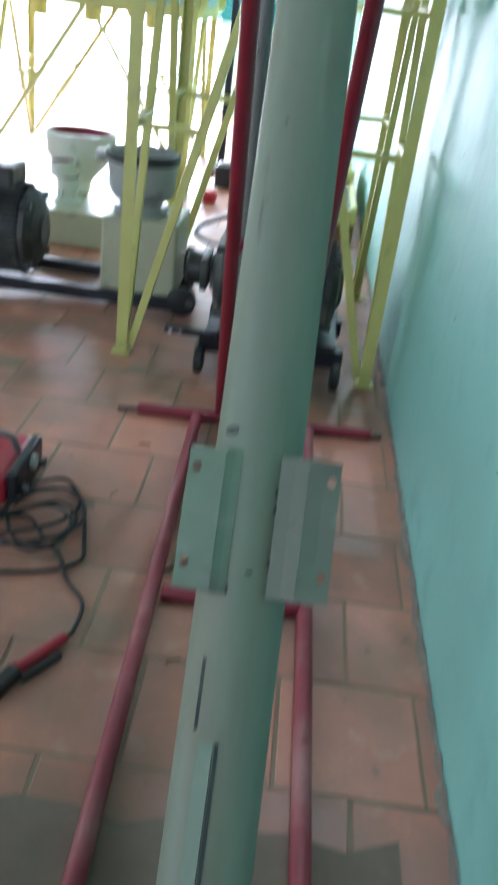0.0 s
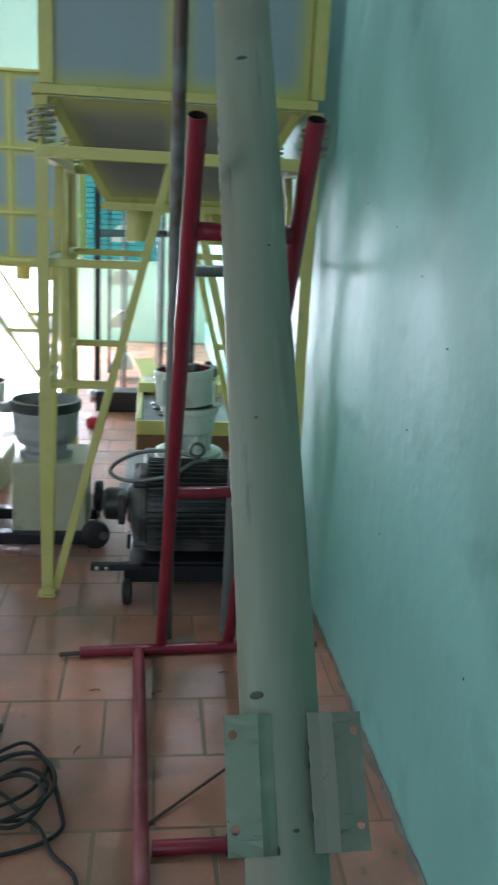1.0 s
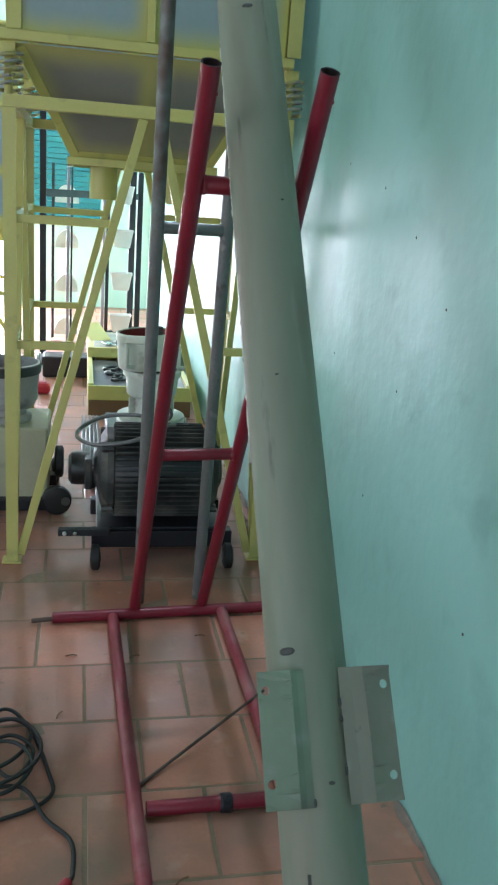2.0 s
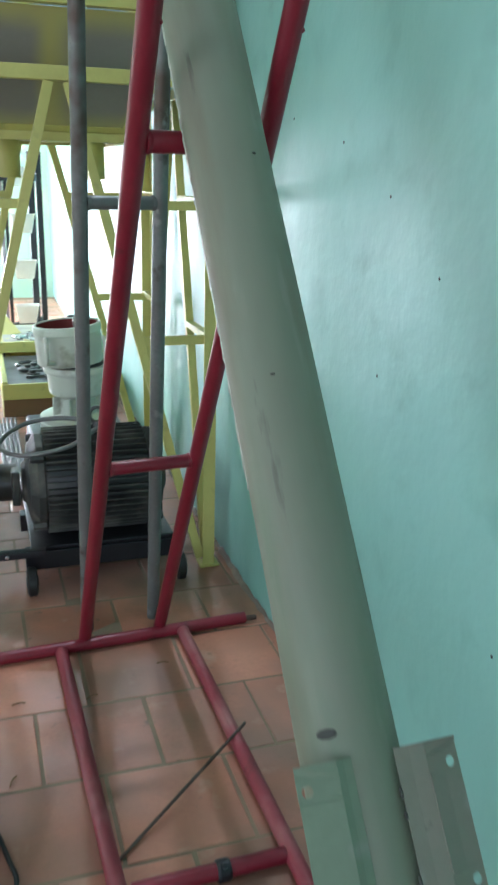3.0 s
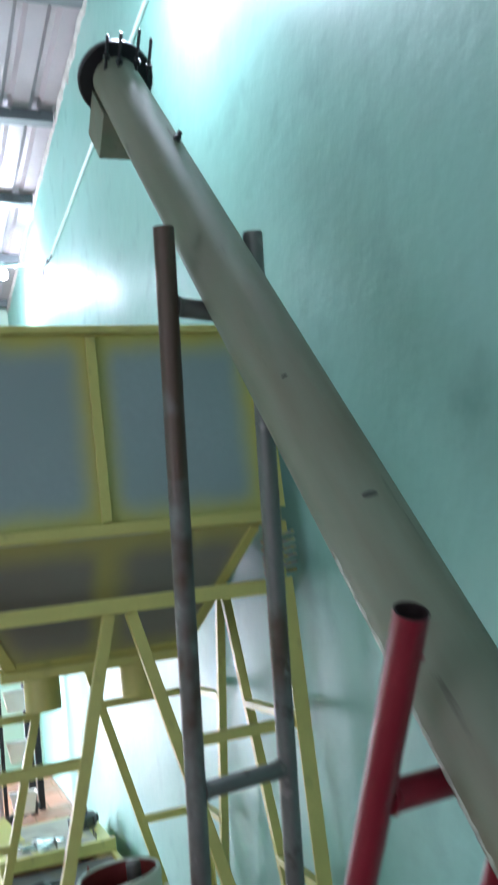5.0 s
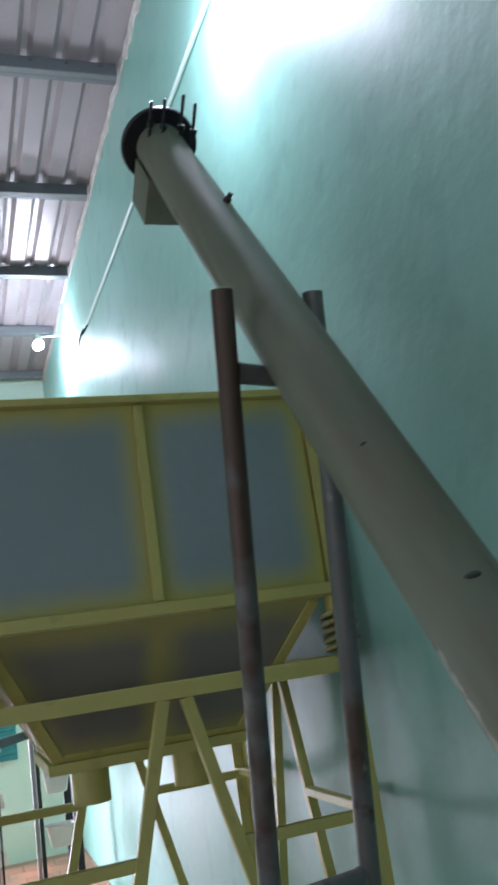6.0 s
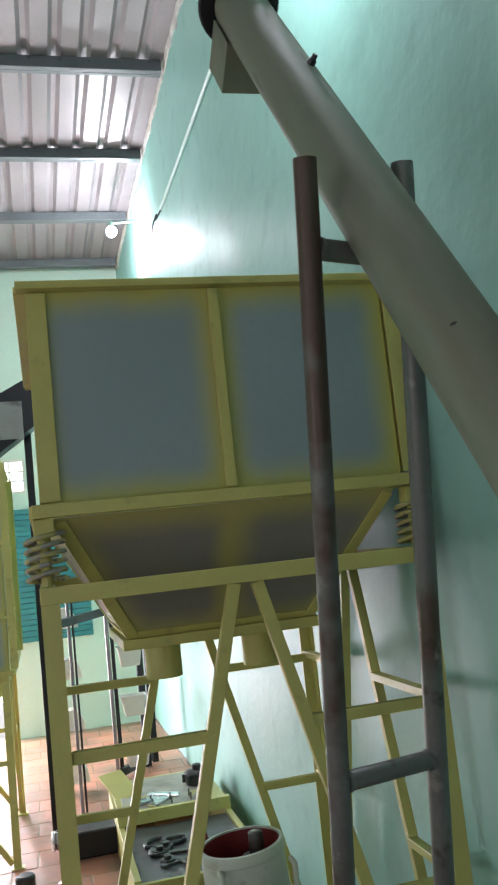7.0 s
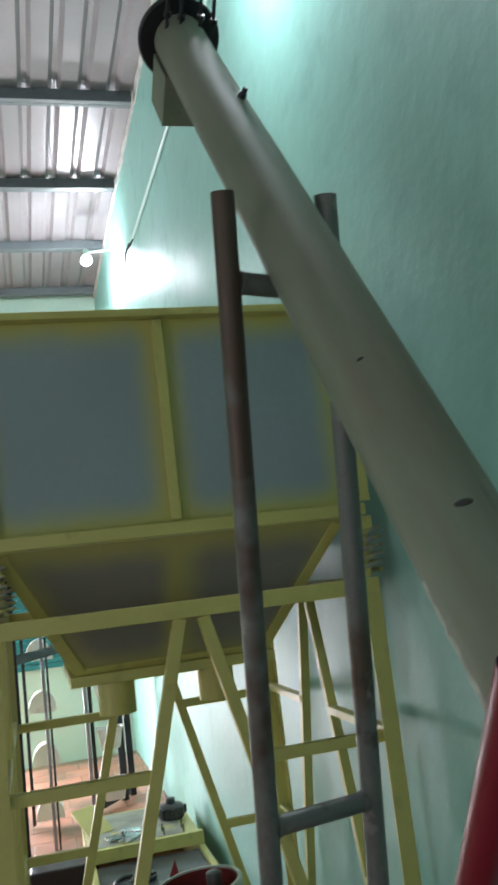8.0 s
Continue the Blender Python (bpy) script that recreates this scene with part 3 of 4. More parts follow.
add_pipe(bm, o + Vector((-0.447, 1.872, 0.03)), o + Vector((-0.447, 1.855, 0.052)), 0.006, 8)
part("pipe_clamp", bm, M_BLACK, redt, "small black pipe clamp")
for s, t in (((-0.586, 1.844, 1.69), (-0.613, 2.872, 0.035)), ((-0.352, 1.866, 1.698), (-0.372, 2.889, 0.035))):
    s, t = o + Vector(s), o + Vector(t)
    d = (t - s).normalized()
    bm = B()
    p = s + d * 0.06 + Vector((0.0145, -0.008, 0.0))
    add_rings(bm, basis(p, p + Vector((1, -0.3, 0))), [(0.005, 0), (0.005, 0.004), (0.003, 0.005), (0.003, 0.006)], 6)
    part("set_screw", bm, M_RED, redt)

trestle("grey_trestle", "tall weathered steel pipe trestle with rusty posts", M_PIPE, ((-0.592, 2.985, 0.0), (-0.370, 3.010, 0.0)), ((-0.607, 2.485, 2.406), (-0.402, 2.545, 2.43)), 0.020, ((2.262, 0.019), (1.352, 0.0175)))

bm = B()
add_pipe(bm, (-0.262, 2.315, 0.044), (-0.655, 1.975, 0.006), 0.0042, 10)
tagged(part("iron_rod", bm, M_RODRUST), "thin rusty iron rod leaning across the red base rail", "rod")


# ---- hopper stands ----
def sheet(bm, pts, t=0.003):
    uvl = bm.loops.layers.uv.verify()
    f = bm.faces.new([bm.verts.new(p) for p in pts])
    for lp, uv in zip(f.loops, ((0, 0), (1, 0), (1, 1), (0, 1))):
        lp[uvl].uv = uv
    return f


def stand(ob, x0, x1, y0, y1, zt, w=0.045, rails=(1.325, 0.87)):
    """Four legs on plates, a ring beam, V braces and short rails on each side."""
    def P(nm, *a):
        bm = B()
        add_bar(bm, *a)
        part(nm, bm, M_YEL, ob)
    for x, y, sx, sy in ((x0, y0, 1, 1), (x1, y0, -1, 1), (x0, y1, 1, -1), (x1, y1, -1, -1)):
        bm = B()
        box_at(bm, x, x + sx * w, y, y + sy * 0.005, 0.008, zt) if sx > 0 else box_at(bm, x - w, x, y, y + sy * 0.005, 0.008, zt)
        if sx > 0:
            box_at(bm, x, x + 0.005, min(y + sy * 0.006, y + sy * w), max(y + sy * 0.006, y + sy * w), 0.008, zt)
        else:
            box_at(bm, x - 0.005, x, min(y + sy * 0.006, y + sy * w), max(y + sy * 0.006, y + sy * w), 0.008, zt)
        bmesh.ops.recalc_face_normals(bm, faces=bm.faces[:])
        part("leg", bm, M_YEL, ob)
        bm = B()
        add_box(bm, pose(x + sx * 0.02, y + sy * 0.02, 0.004), (0.075, 0.07, 0.008), 0.002)
        part("foot_plate", bm, M_YEL, ob)
    zb = zt + 0.022
    for p, q in (((x0, y0 + 0.02), (x1, y0 + 0.02)), ((x0, y1 - 0.02), (x1, y1 - 0.02))):
        P("beam", (*p, zb), (*q, zb), 0.04, 0.042, (0, 0, 1))
    for x in (x0 + 0.02, x1 - 0.02):
        P("beam", (x, y0 + 0.041, zb), (x, y1 - 0.041, zb), 0.042, 0.04, (0, 0, 1))
    xm, ym = (x0 + x1) / 2, (y0 + y1) / 2
    for y, s in ((y0 + 0.024, 1), (y1 - 0.024, -1)):
        for xa, xb in ((xm - 0.03, x0 + 0.052), (xm + 0.03, x1 - 0.052)):
            P("brace", (xa, y, zt), (xb, y, 0.03), 0.032, 0.026, (0, 1, 0))
            for z in rails:
                k = (zt - z) / (zt - 0.03)
                P("rail", (x0 + 0.006 if xb < xm else x1 - 0.006, y + s * 0.004, z), (xa + (xb - xa) * k, y + s * 0.004, z), 0.024, 0.030, (0, 0, 1))
    for x, s in ((x0 + 0.024, 1), (x1 - 0.024, -1)):
        for ya, yb in ((ym - 0.03, y0 + 0.052), (ym + 0.03, y1 - 0.052)):
            P("brace", (x, ya, zt), (x, yb, 0.03), 0.026, 0.030, (1, 0, 0))
            for z in rails:
                k = (zt - z - 0.012) / (zt - 0.03)
                P("rail", (x + s * 0.003, y0 + 0.006 if yb < ym else y1 - 0.006, z + 0.012), (x + s * 0.003, ya + (yb - ya) * k, z + 0.012), 0.030, 0.024, (0, 0, 1))


def spring(ob, x, y, z0, z1, r=0.046, turns=5):
    pts = [(x + r * math.cos(a), y + r * math.sin(a), z0 + 0.012 + (z1 - z0 - 0.024) * k / (turns * 16) + 0.006 * math.cos(a + 0.6)) for k in range(turns * 16 + 1) for a in (2 * math.pi * k / 16,)]
    bm = B()
    add_sweep(bm, pts, 0.0065, 8)
    smooth(part("coil_spring", bm, M_SPRING, ob, "coil spring in worn yellow paint"), 60)


def hopper(ob, x0, x1, y0, y1, z0, z1, cols, zs, slope=True):
    """Box of framed sheets; zs: heights of the horizontal strips."""
    def P(nm, *a):
        bm = B()
        add_bar(bm, *a)
        part(nm, bm, M_YEL, ob)
    w = 0.028
    for z in zs:
        e = 0.026 if z in (z0, z1) else 0.012
        h = 0.032 if z == z0 else 0.02
        P("rim", (x0 - e, y0 - e / 2, z), (x1 + e, y0 - e / 2, z), e + 0.012, h, (0, 0, 1))
        P("rim", (x0 - e, y1 + e / 2, z), (x1 + e, y1 + e / 2, z), e + 0.012, h, (0, 0, 1))
        for x in (x0 - e / 2, x1 + e / 2):
            P("rim", (x, y0 + 0.013, z), (x, y1 - 0.013, z), h, e + 0.012, (1, 0, 0))
    for x, y, sx, sy in ((x0, y0, 1, 1), (x1, y0, -1, 1), (x0, y1, 1, -1), (x1, y1, -1, -1)):
        bm = B()
        add_angle(bm, (x - sx * 0.004, y - sy * 0.004, z0 + 0.022), (x - sx * 0.004, y - sy * 0.004, z1 - 0.014), 0.05, 0.005, 1, 1)
        part("corner_post", bm, M_YEL, ob)
    cx = [x0 + (x1 - x0) * k / cols for k in range(cols + 1)]
    for k in range(1, cols):
        P("stiffener", (cx[k], y0 - 0.004, z0 + 0.022), (cx[k], y0 - 0.004, z1 - 0.014), w, 0.014, (0, 1, 0))
        P("stiffener", (cx[k], y1 + 0.004, z0 + 0.022), (cx[k], y1 + 0.004, z1 - 0.014), w, 0.014, (0, 1, 0))
    zz = sorted(zs)
    for za, zb in zip(zz, zz[1:]):
        for a, b in zip(cx, cx[1:]):
            for y in (y0 + 0.006, y1 - 0.006):
                bm = B()
                sheet(bm, ((a, y, za), (b, y, za), (b, y, zb), (a, y, zb)))
                part("panel", bm, M_PANEL, ob)
        for x in (x0 + 0.004, x1 - 0.004):
            bm = B()
            sheet(bm, ((x, y0, za), (x, y1, za), (x, y1, zb), (x, y0, zb)))
            part("panel", bm, M_PANEL, ob)


FX0, FX1, FY0, FY1, FZ = -1.088, -0.066, 3.340, 4.515, 1.69
hop = thing("feed_hopper", "grey sheet-metal hopper with yellow edges on a yellow angle-iron stand", "hopper", at=(-0.565, 3.93, 0))
HO = Vector((-0.565, 3.93, 0))
lx0, lx1, ly0, ly1 = FX0 - HO.x, FX1 - HO.x, FY0 - HO.y, FY1 - HO.y
stand(hop, lx0, lx1, ly0, ly1, FZ)
bx0, bx1, by0, by1 = lx0 + 0.020, lx1 - 0.050, ly0, ly1
hopper(hop, bx0, bx1, by0, by1, 1.915, 2.478, 2, (1.915, 2.478))
# sloped bottom, yellow hips and outlet rim
q0, q1, r0, r1 = -0.29, 0.255, -0.25, 0.25
zt_, zb_ = 1.897, 1.555
A = [(bx0 + 0.02, by0 + 0.02, zt_), (bx1 - 0.02, by0 + 0.02, zt_), (bx1 - 0.02, by1 - 0.02, zt_), (bx0 + 0.02, by1 - 0.02, zt_)]
C = [(q0, r0, zb_), (q1, r0, zb_), (q1, r1, zb_), (q0, r1, zb_)]
for k in range(4):
    j = (k + 1) % 4
    a, b, c, d = Vector(A[k]), Vector(A[j]), Vector(C[j]), Vector(C[k])
    ab, dc = (a + b) / 2, (d + c) / 2
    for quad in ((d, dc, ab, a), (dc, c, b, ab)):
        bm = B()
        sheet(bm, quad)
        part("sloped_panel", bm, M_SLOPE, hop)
    n_ = (b - a).cross(d - a).normalized()
    n_ = n_ if n_.z < 0 else -n_
    for lo_, hi_, inner in ((d, a, (dc - d).normalized()), (c, b, (dc - c).normalized())):
        bm = B()
        add_bar(bm, lo_ + inner * 0.016 + n_ * 0.003, hi_ + inner * 0.016 + n_ * 0.003 + (lo_ - hi_).normalized() * 0.012, 0.004, 0.030, inner, 0.001)
        part("hip_strip", bm, M_YEL, hop)
    bm = B()
    up_ = (a - d).normalized()
    add_bar(bm, d + n_ * 0.003 + up_ * 0.020 + (dc - d).normalized() * 0.032, c + n_ * 0.003 + (b - c).normalized() * 0.020 + (dc - c).normalized() * 0.032, 0.004, 0.026, up_, 0.001)
    part("edge_strip", bm, M_YEL, hop)
for p, q in (((q0 - 0.02, r0 - 0.012), (q1 + 0.02, r0 - 0.012)), ((q0 - 0.02, r1 + 0.012), (q1 + 0.02, r1 + 0.012))):
    bm = B()
    add_bar(bm, (*p, zb_ - 0.014), (*q, zb_ - 0.014), 0.024, 0.03)
    part("outlet_rim", bm, M_YEL, hop)
for x in (q0 - 0.008, q1 + 0.008):
    bm = B()
    add_bar(bm, (x, r0, zb_ - 0.014), (x, r1, zb_ - 0.014), 0.024, 0.03)
    part("outlet_rim", bm, M_YEL, hop)
bm = B()
box_at(bm, q0, q1, r0, r1, zb_ - 0.018, zb_ - 0.012)
part("outlet_plate", bm, M_YEL, hop)
for x in (-0.163, 0.155):
    bm = B()
    add_rings(bm, pose(x, 0.04, 0), [(0.058, zb_ - 0.019), (0.058, 1.40), (0.055, 1.40), (0.055, zb_ - 0.02)], 28, False, False)
    smooth(part("outlet_spout", bm, M_YEL, hop))
for x in (lx0 + 0.02, lx1 - 0.02):
    for y in (ly0 + 0.03, ly1 - 0.03):
        spring(hop, x, y, FZ + 0.045, 1.87)
        bm = B()
        add_rings(bm, pose(x, y, 0), [(0.014, FZ + 0.045), (0.014, 1.853)], 12)
        part("spring_pin", bm, M_YEL, hop)
        bm = B()
        add_box(bm, pose(x, y, 1.876), (0.05, 0.05, 0.044), 0.003)
        part("stub_leg", bm, M_YEL, hop)

hop2 = thing("feed_hopper", "large grey sheet-metal hopper with yellow strips on a yellow stand", "hopper", at=(-2.125, 7.4, 0))
stand(hop2, -0.79, 0.79, -0.6, 0.6, 1.1, rails=(0.62,))
hopper(hop2, -0.80, 0.80, -0.6, 0.6, 1.158, 2.487, 4, (1.158, 1.50, 1.958, 2.487))
bm = B()
box_at(bm, -0.79, 0.79, -0.59, 0.59, 1.145, 1.15)
part("bottom_plate", bm, M_PANEL, hop2)
for x in (-0.4, 0.0, 0.45, 0.7):
    bm = B()
    add_rings(bm, pose(x, -0.4, 0), [(0.058, 1.143), (0.058, 1.0), (0.055, 1.0), (0.055, 1.14)], 24, False, False)
    smooth(part("outlet_spout", bm, M_YEL, hop2))


# ---- pellet mills ----
def motor(ob, c, r, ln, name="motor"):
    """A finned electric motor with its axis along x, centre c."""
    bm = B()
    m = pose(c[0] - ln / 2, c[1], c[2], 0, 90, 0)
    add_rings(bm, m, [(r * 0.80, 0.0), (r * 0.86, 0.02), (r * 0.86, ln - 0.02), (r * 0.80, ln)], 32)
    body = smooth(part(name, bm, M_DARK, ob, "dark finned electric motor"))
    for k in range(48):
        a = 2 * math.pi * k / 48
        bm = B()
        add_box(bm, m @ pose(0, 0, 0, 0, 0, math.degrees(a)) @ pose(r * 0.92, 0, ln / 2), (r * 0.17, 0.005, ln * 0.90))
        part("fin", bm, M_FIN, body)
    for z0, z1 in ((-0.05, 0.012), (ln - 0.012, ln + 0.05)):
        bm = B()
        add_rings(bm, m, [(r * 0.35, z0 - 0.012), (r * 0.42, z0), (r * 0.72, z0 + 0.012), (r * 0.86, z0 + 0.03), (r * 0.93, z0 + 0.038), (r * 0.93, z1)] if z0 < 0 else [(r * 0.93, z0), (r * 0.93, z1 - 0.038), (r * 0.86, z1 - 0.03), (r * 0.72, z1 - 0.012), (r * 0.42, z1), (r * 0.35, z1 + 0.012)], 12)
        bell = part("end_bell", bm, M_FIN, body, "dusty cast end bell")
        for k in range(4):
            bm = B()
            zb = (z0 + 0.015, z1) if z0 < 0 else (z0, z1 - 0.015)
            add_rings(bm, m @ pose(0, 0, 0, 0, 0, 45 + 90 * k) @ pose(r * 0.92, 0, 0), [(0.014, zb[0]), (0.017, zb[0] + 0.006), (0.017, zb[1])], 8)
            part("bolt_boss", bm, M_DARK, body)
    return body


def pot(ob, x, y, z, k=1.0, name="die_pot", material=None, rim=None):
    mt = material or M_WHITE
    bm = B()
    low = pose(x + 0.012, y, z)
    rr = [(0.165, 0), (0.165, 0.022), (0.155, 0.026), (0.155, 0.034), (0.162, 0.038), (0.162, 0.050), (0.15, 0.056), (0.092, 0.062), (0.085, 0.075), (0.085, 0.135), (0.108, 0.147), (0.119, 0.157), (0.127, 0.245), (0.138, 0.25), (0.140, 0.256), (0.140, 0.276), (0.137, 0.281), (0.12, 0.282)]
    add_rings(bm, low, [(a * k * 1.03, b * k) for a, b in rr], 44, True, True)
    body = smooth(part(name, bm, mt, ob, "white painted round pot"))
    # upper drum, hinged and not quite shut
    top = pose(x - 0.010, y, z + 0.293 * k, 0, -4, 0)
    bm = B()
    add_rings(bm, top, [(a * k * 1.03, b * k) for a, b in [(0.136, 0), (0.1405, 0.006), (0.1405, 0.135), (0.1445, 0.139), (0.1445, 0.168), (0.142, 0.173), (0.131, 0.174), (0.130, 0.02)]], 44, False, False)
    smooth(part("upper_drum", bm, mt, body))
    bm = B()
    add_rings(bm, top, [(0.1325 * k, 0.168 * k), (0.1325 * k, 0.01 * k)], 40, False, True)
    smooth(part("pot_lining", bm, rim or M_POTRED, body, "red painted pot lining"))
    for a in (20, 110, 200, 290, 245, 335):
        bm = B()
        add_box(bm, low @ pose(0, 0, 0.10 * k, 0, 0, a) @ pose(0.102 * k, 0, 0), (0.036 * k, 0.012, 0.085 * k), 0.002)
        part("stiffening_rib", bm, mt, body)
    # dark ring paints the shade in the gap under the upper drum
    bm = B()
    add_rings(bm, low, [(0.121 * k, 0.2825 * k), (0.123 * k, 0.290 * k), (0.121 * k, 0.300 * k)], 40, False, False)
    part("joint_gap", bm, M_DARK, body)
    return body


mill = thing("pellet_mill", "wheeled pellet mill with dark finned motor and white pot", "pellet mill", at=(-0.49, 3.6, 0))
motor(mill, (0.0, -0.08, 0.335), 0.195, 0.40)
for nm, q in (("skid_beam", (-0.27, 0.30, -0.26, -0.20, 0.06, 0.13)), ("skid_beam", (-0.27, 0.30, 0.10, 0.16, 0.06, 0.13)), ("skid_beam", (-0.40, -0.20, -0.33, -0.29, 0.14, 0.165)), ("skid_plate", (-0.25, 0.27, -0.25, 0.75, 0.131, 0.145)), ("skid_beam", (-0.24, -0.18, -0.19, 0.72, 0.05, 0.129)), ("skid_beam", (0.2, 0.26, -0.19, 0.72, 0.05, 0.129))):
    bm = B()
    box_at(bm, *q, 0.004)
    part(nm, bm, M_BLACK, mill)
for x, y in ((-0.255, -0.33), (0.275, -0.33), (-0.255, 0.62), (0.275, 0.62)):
    bm = B()
    add_rings(bm, pose(x - 0.018, y, 0.052, 0, 90, 0), [(0.040, 0), (0.052, 0.006), (0.052, 0.03), (0.040, 0.036)], 24)
    wh = smooth(part("wheel", bm, M_RUBBER, mill, "black rubber castor wheel"))
    bm = B()
    add_rings(bm, pose(x - 0.021, y, 0.052, 0, 90, 0), [(0.02, 0), (0.02, 0.042)], 16)
    part("hub", bm, M_IRON, wh)
bm = B()
add_rings(bm, pose(-0.365, -0.07, 0.335, 0, 90, 0), [(0.05, 0), (0.066, 0.012), (0.069, 0.03), (0.069, 0.085)], 28)
smooth(part("terminal_box", bm, M_DARK, mill, "round dark terminal box"))
for x in (-0.375, -0.335):
    bm = B()
    add_rings(bm, pose(x, -0.331, 0.153, 90, 0, 0), [(0.008, 0), (0.008, 0.004), (0.005, 0.006)], 10)
    part("bolt", bm, M_CHROME, mill)
bm = B()
box_at(bm, -0.30, -0.27, -0.16, 0.02, 0.27, 0.40, 0.008)
part("box_flange", bm, M_DARK, mill)
bm = B()
box_at(bm, -0.20, 0.20, 0.32, 0.70, 0.146, 0.374, 0.01)
part("gearbox", bm, M_DARK, mill)
pot(mill, 0.0, 0.5, 0.374, 0.955)
for s in (-1, 1):
    bm = B()
    y = 0.5 - 0.07
    x = s * 0.118
    add_sweep(bm, [(x, y - 0.02, 0.77), (x, y - 0.07, 0.77), (x, y - 0.07, 0.765), (x, y - 0.07, 0.68), (x, y - 0.065, 0.675), (x + 0.03, y - 0.05, 0.672)], 0.009, 8)
    smooth(part("pot_handle", bm, M_WHITE, mill), 60)
bm = B()
add_rings(bm, pose(0.03, 0.5, 0.65), [(0.05, 0), (0.05, 0.12), (0.025, 0.125), (0.025, 0.19), (0.018, 0.195)], 20)
smooth(part("press_roller", bm, M_IRON, mill, "dark iron press roller"))
bm = B()
add_sweep(bm, curve_pts([(0.02, -0.08, 0.545), (-0.10, -0.03, 0.555), (-0.22, -0.01, 0.54), (-0.31, -0.06, 0.51), (-0.33, -0.13, 0.485), (-0.25, -0.20, 0.475), (-0.10, -0.21, 0.50), (0.0, -0.16, 0.54), (0.06, -0.13, 0.545)]), 0.0085, 10)
smooth(part("flexible_conduit", bm, M_HOSE, mill, "dull flexible metal conduit"), 60)
bm = B()
add_rings(bm, pose(0.02, -0.08, 0.53), [(0.015, -0.03), (0.015, 0.02)], 12)
ring = [(0.02 + 0.028 * math.cos(a), -0.08, 0.575 + 0.028 * math.sin(a)) for a in (2 * math.pi * k / 20 for k in range(21))]
add_sweep(bm, ring, 0.007, 8)
smooth(part("lifting_eye", bm, M_IRON, mill), 60)

mill2 = thing("pellet_mill", "beige boxed pellet mill with open iron pot on black wheels", "pellet mill", at=(-1.12, 4.05, 0))
bm = B()
box_at(bm, -0.17, 0.17, -0.16, 0.2, 0.06, 0.40, 0.012)
part("gear_case", bm, M_BEIGE, mill2)
bm = B()
add_rings(bm, pose(-0.03, 0.0, 0), [(0.12, 0.401), (0.12, 0.425), (0.095, 0.43), (0.095, 0.455), (0.128, 0.465), (0.138, 0.48), (0.152, 0.58), (0.158, 0.665), (0.148, 0.668), (0.148, 0.50)], 36, True, True)
smooth(part("iron_pot", bm, M_POT, mill2, "grey painted pot with dark rim"))
bm = B()
add_rings(bm, pose(-0.03, 0.0, 0), [(0.159, 0.62), (0.164, 0.625), (0.164, 0.66), (0.159, 0.664)], 36, False, False)
smooth(part("pot_rim", bm, M_DARK, mill2))
bm = B()
box_at(bm, -0.24, -0.14, -0.03, 0.03, 0.60, 0.645, 0.008)
part("pot_lug", bm, M_POT, mill2)
bm = B()
box_at(bm, -0.95, 0.2, -0.2, -0.13, 0.02, 0.075, 0.005)
part("skid_beam", bm, M_BLACK, mill2)
bm = B()
box_at(bm, -0.95, 0.2, 0.14, 0.21, 0.02, 0.075, 0.005)
part("skid_beam", bm, M_BLACK, mill2)
for x, y, z, r in ((0.19, 0.26, 0.062, 0.062), (0.215, -0.02, 0.2, 0.075)):
    bm = B()
    add_rings(bm, pose(x - 0.02, y, z, 0, 90, 0), [(r * 0.8, 0), (r, 0.008), (r, 0.035), (r * 0.8, 0.042)], 26)
    smooth(part("wheel", bm, M_RUBBER, mill2, "black rubber wheel"))
bm = B()
add_rings(bm, pose(0.21, -0.16, 0.066, 90, 0, 0), [(0.05, 0), (0.066, 0.008), (0.066, 0.035), (0.05, 0.042)], 28)
wh = smooth(part("wheel", bm, M_RUBBER, mill2, "black rubber wheel"))
bm = B()
add_rings(bm, pose(0.25, -0.157, 0.066, 90, 0, 0), [(0.02, 0), (0.02, 0.048)], 16)
part("hub", bm, M_IRON, wh)
motor(mill2, (-0.66, -0.12, 0.285), 0.20, 0.34)
bm = B()
box_at(bm, -0.78, -0.55, -0.2, 0.0, 0.46, 0.56, 0.015)
part("terminal_box", bm, M_DARK, mill2)

mill3 = thing("pellet_mill", "white pellet mill with wide funnel, red inside", "pellet mill", at=(-1.66, 4.9, 0))
bm = B()
box_at(bm, -0.2, 0.2, -0.2, 0.2, 0.0, 0.19, 0.012)
part("gear_case", bm, M_BEIGE, mill3)
pot(mill3, -0.07, 0.0, 0.191, 0.47)
bm = B()
add_rings(bm, pose(-0.06, 0.28, 0), [(0.06, 0.2), (0.06, 0.25), (0.19, 0.40), (0.20, 0.53), (0.19, 0.53), (0.18, 0.41), (0.06, 0.26)], 36, False, True)
smooth(part("feed_funnel", bm, M_WHITE, mill3, "white funnel with red lining"))
bm = B()
add_rings(bm, pose(-0.06, 0.28, 0), [(0.188, 0.525), (0.178, 0.44)], 36, False, True)
part("funnel_lining", bm, M_POTRED, mill3)
bm = B()
add_pipe(bm, (-0.06, 0.28, 0), (-0.06, 0.28, 0.201), 0.05, 20)
part("funnel_leg", bm, M_BEIGE, mill3)

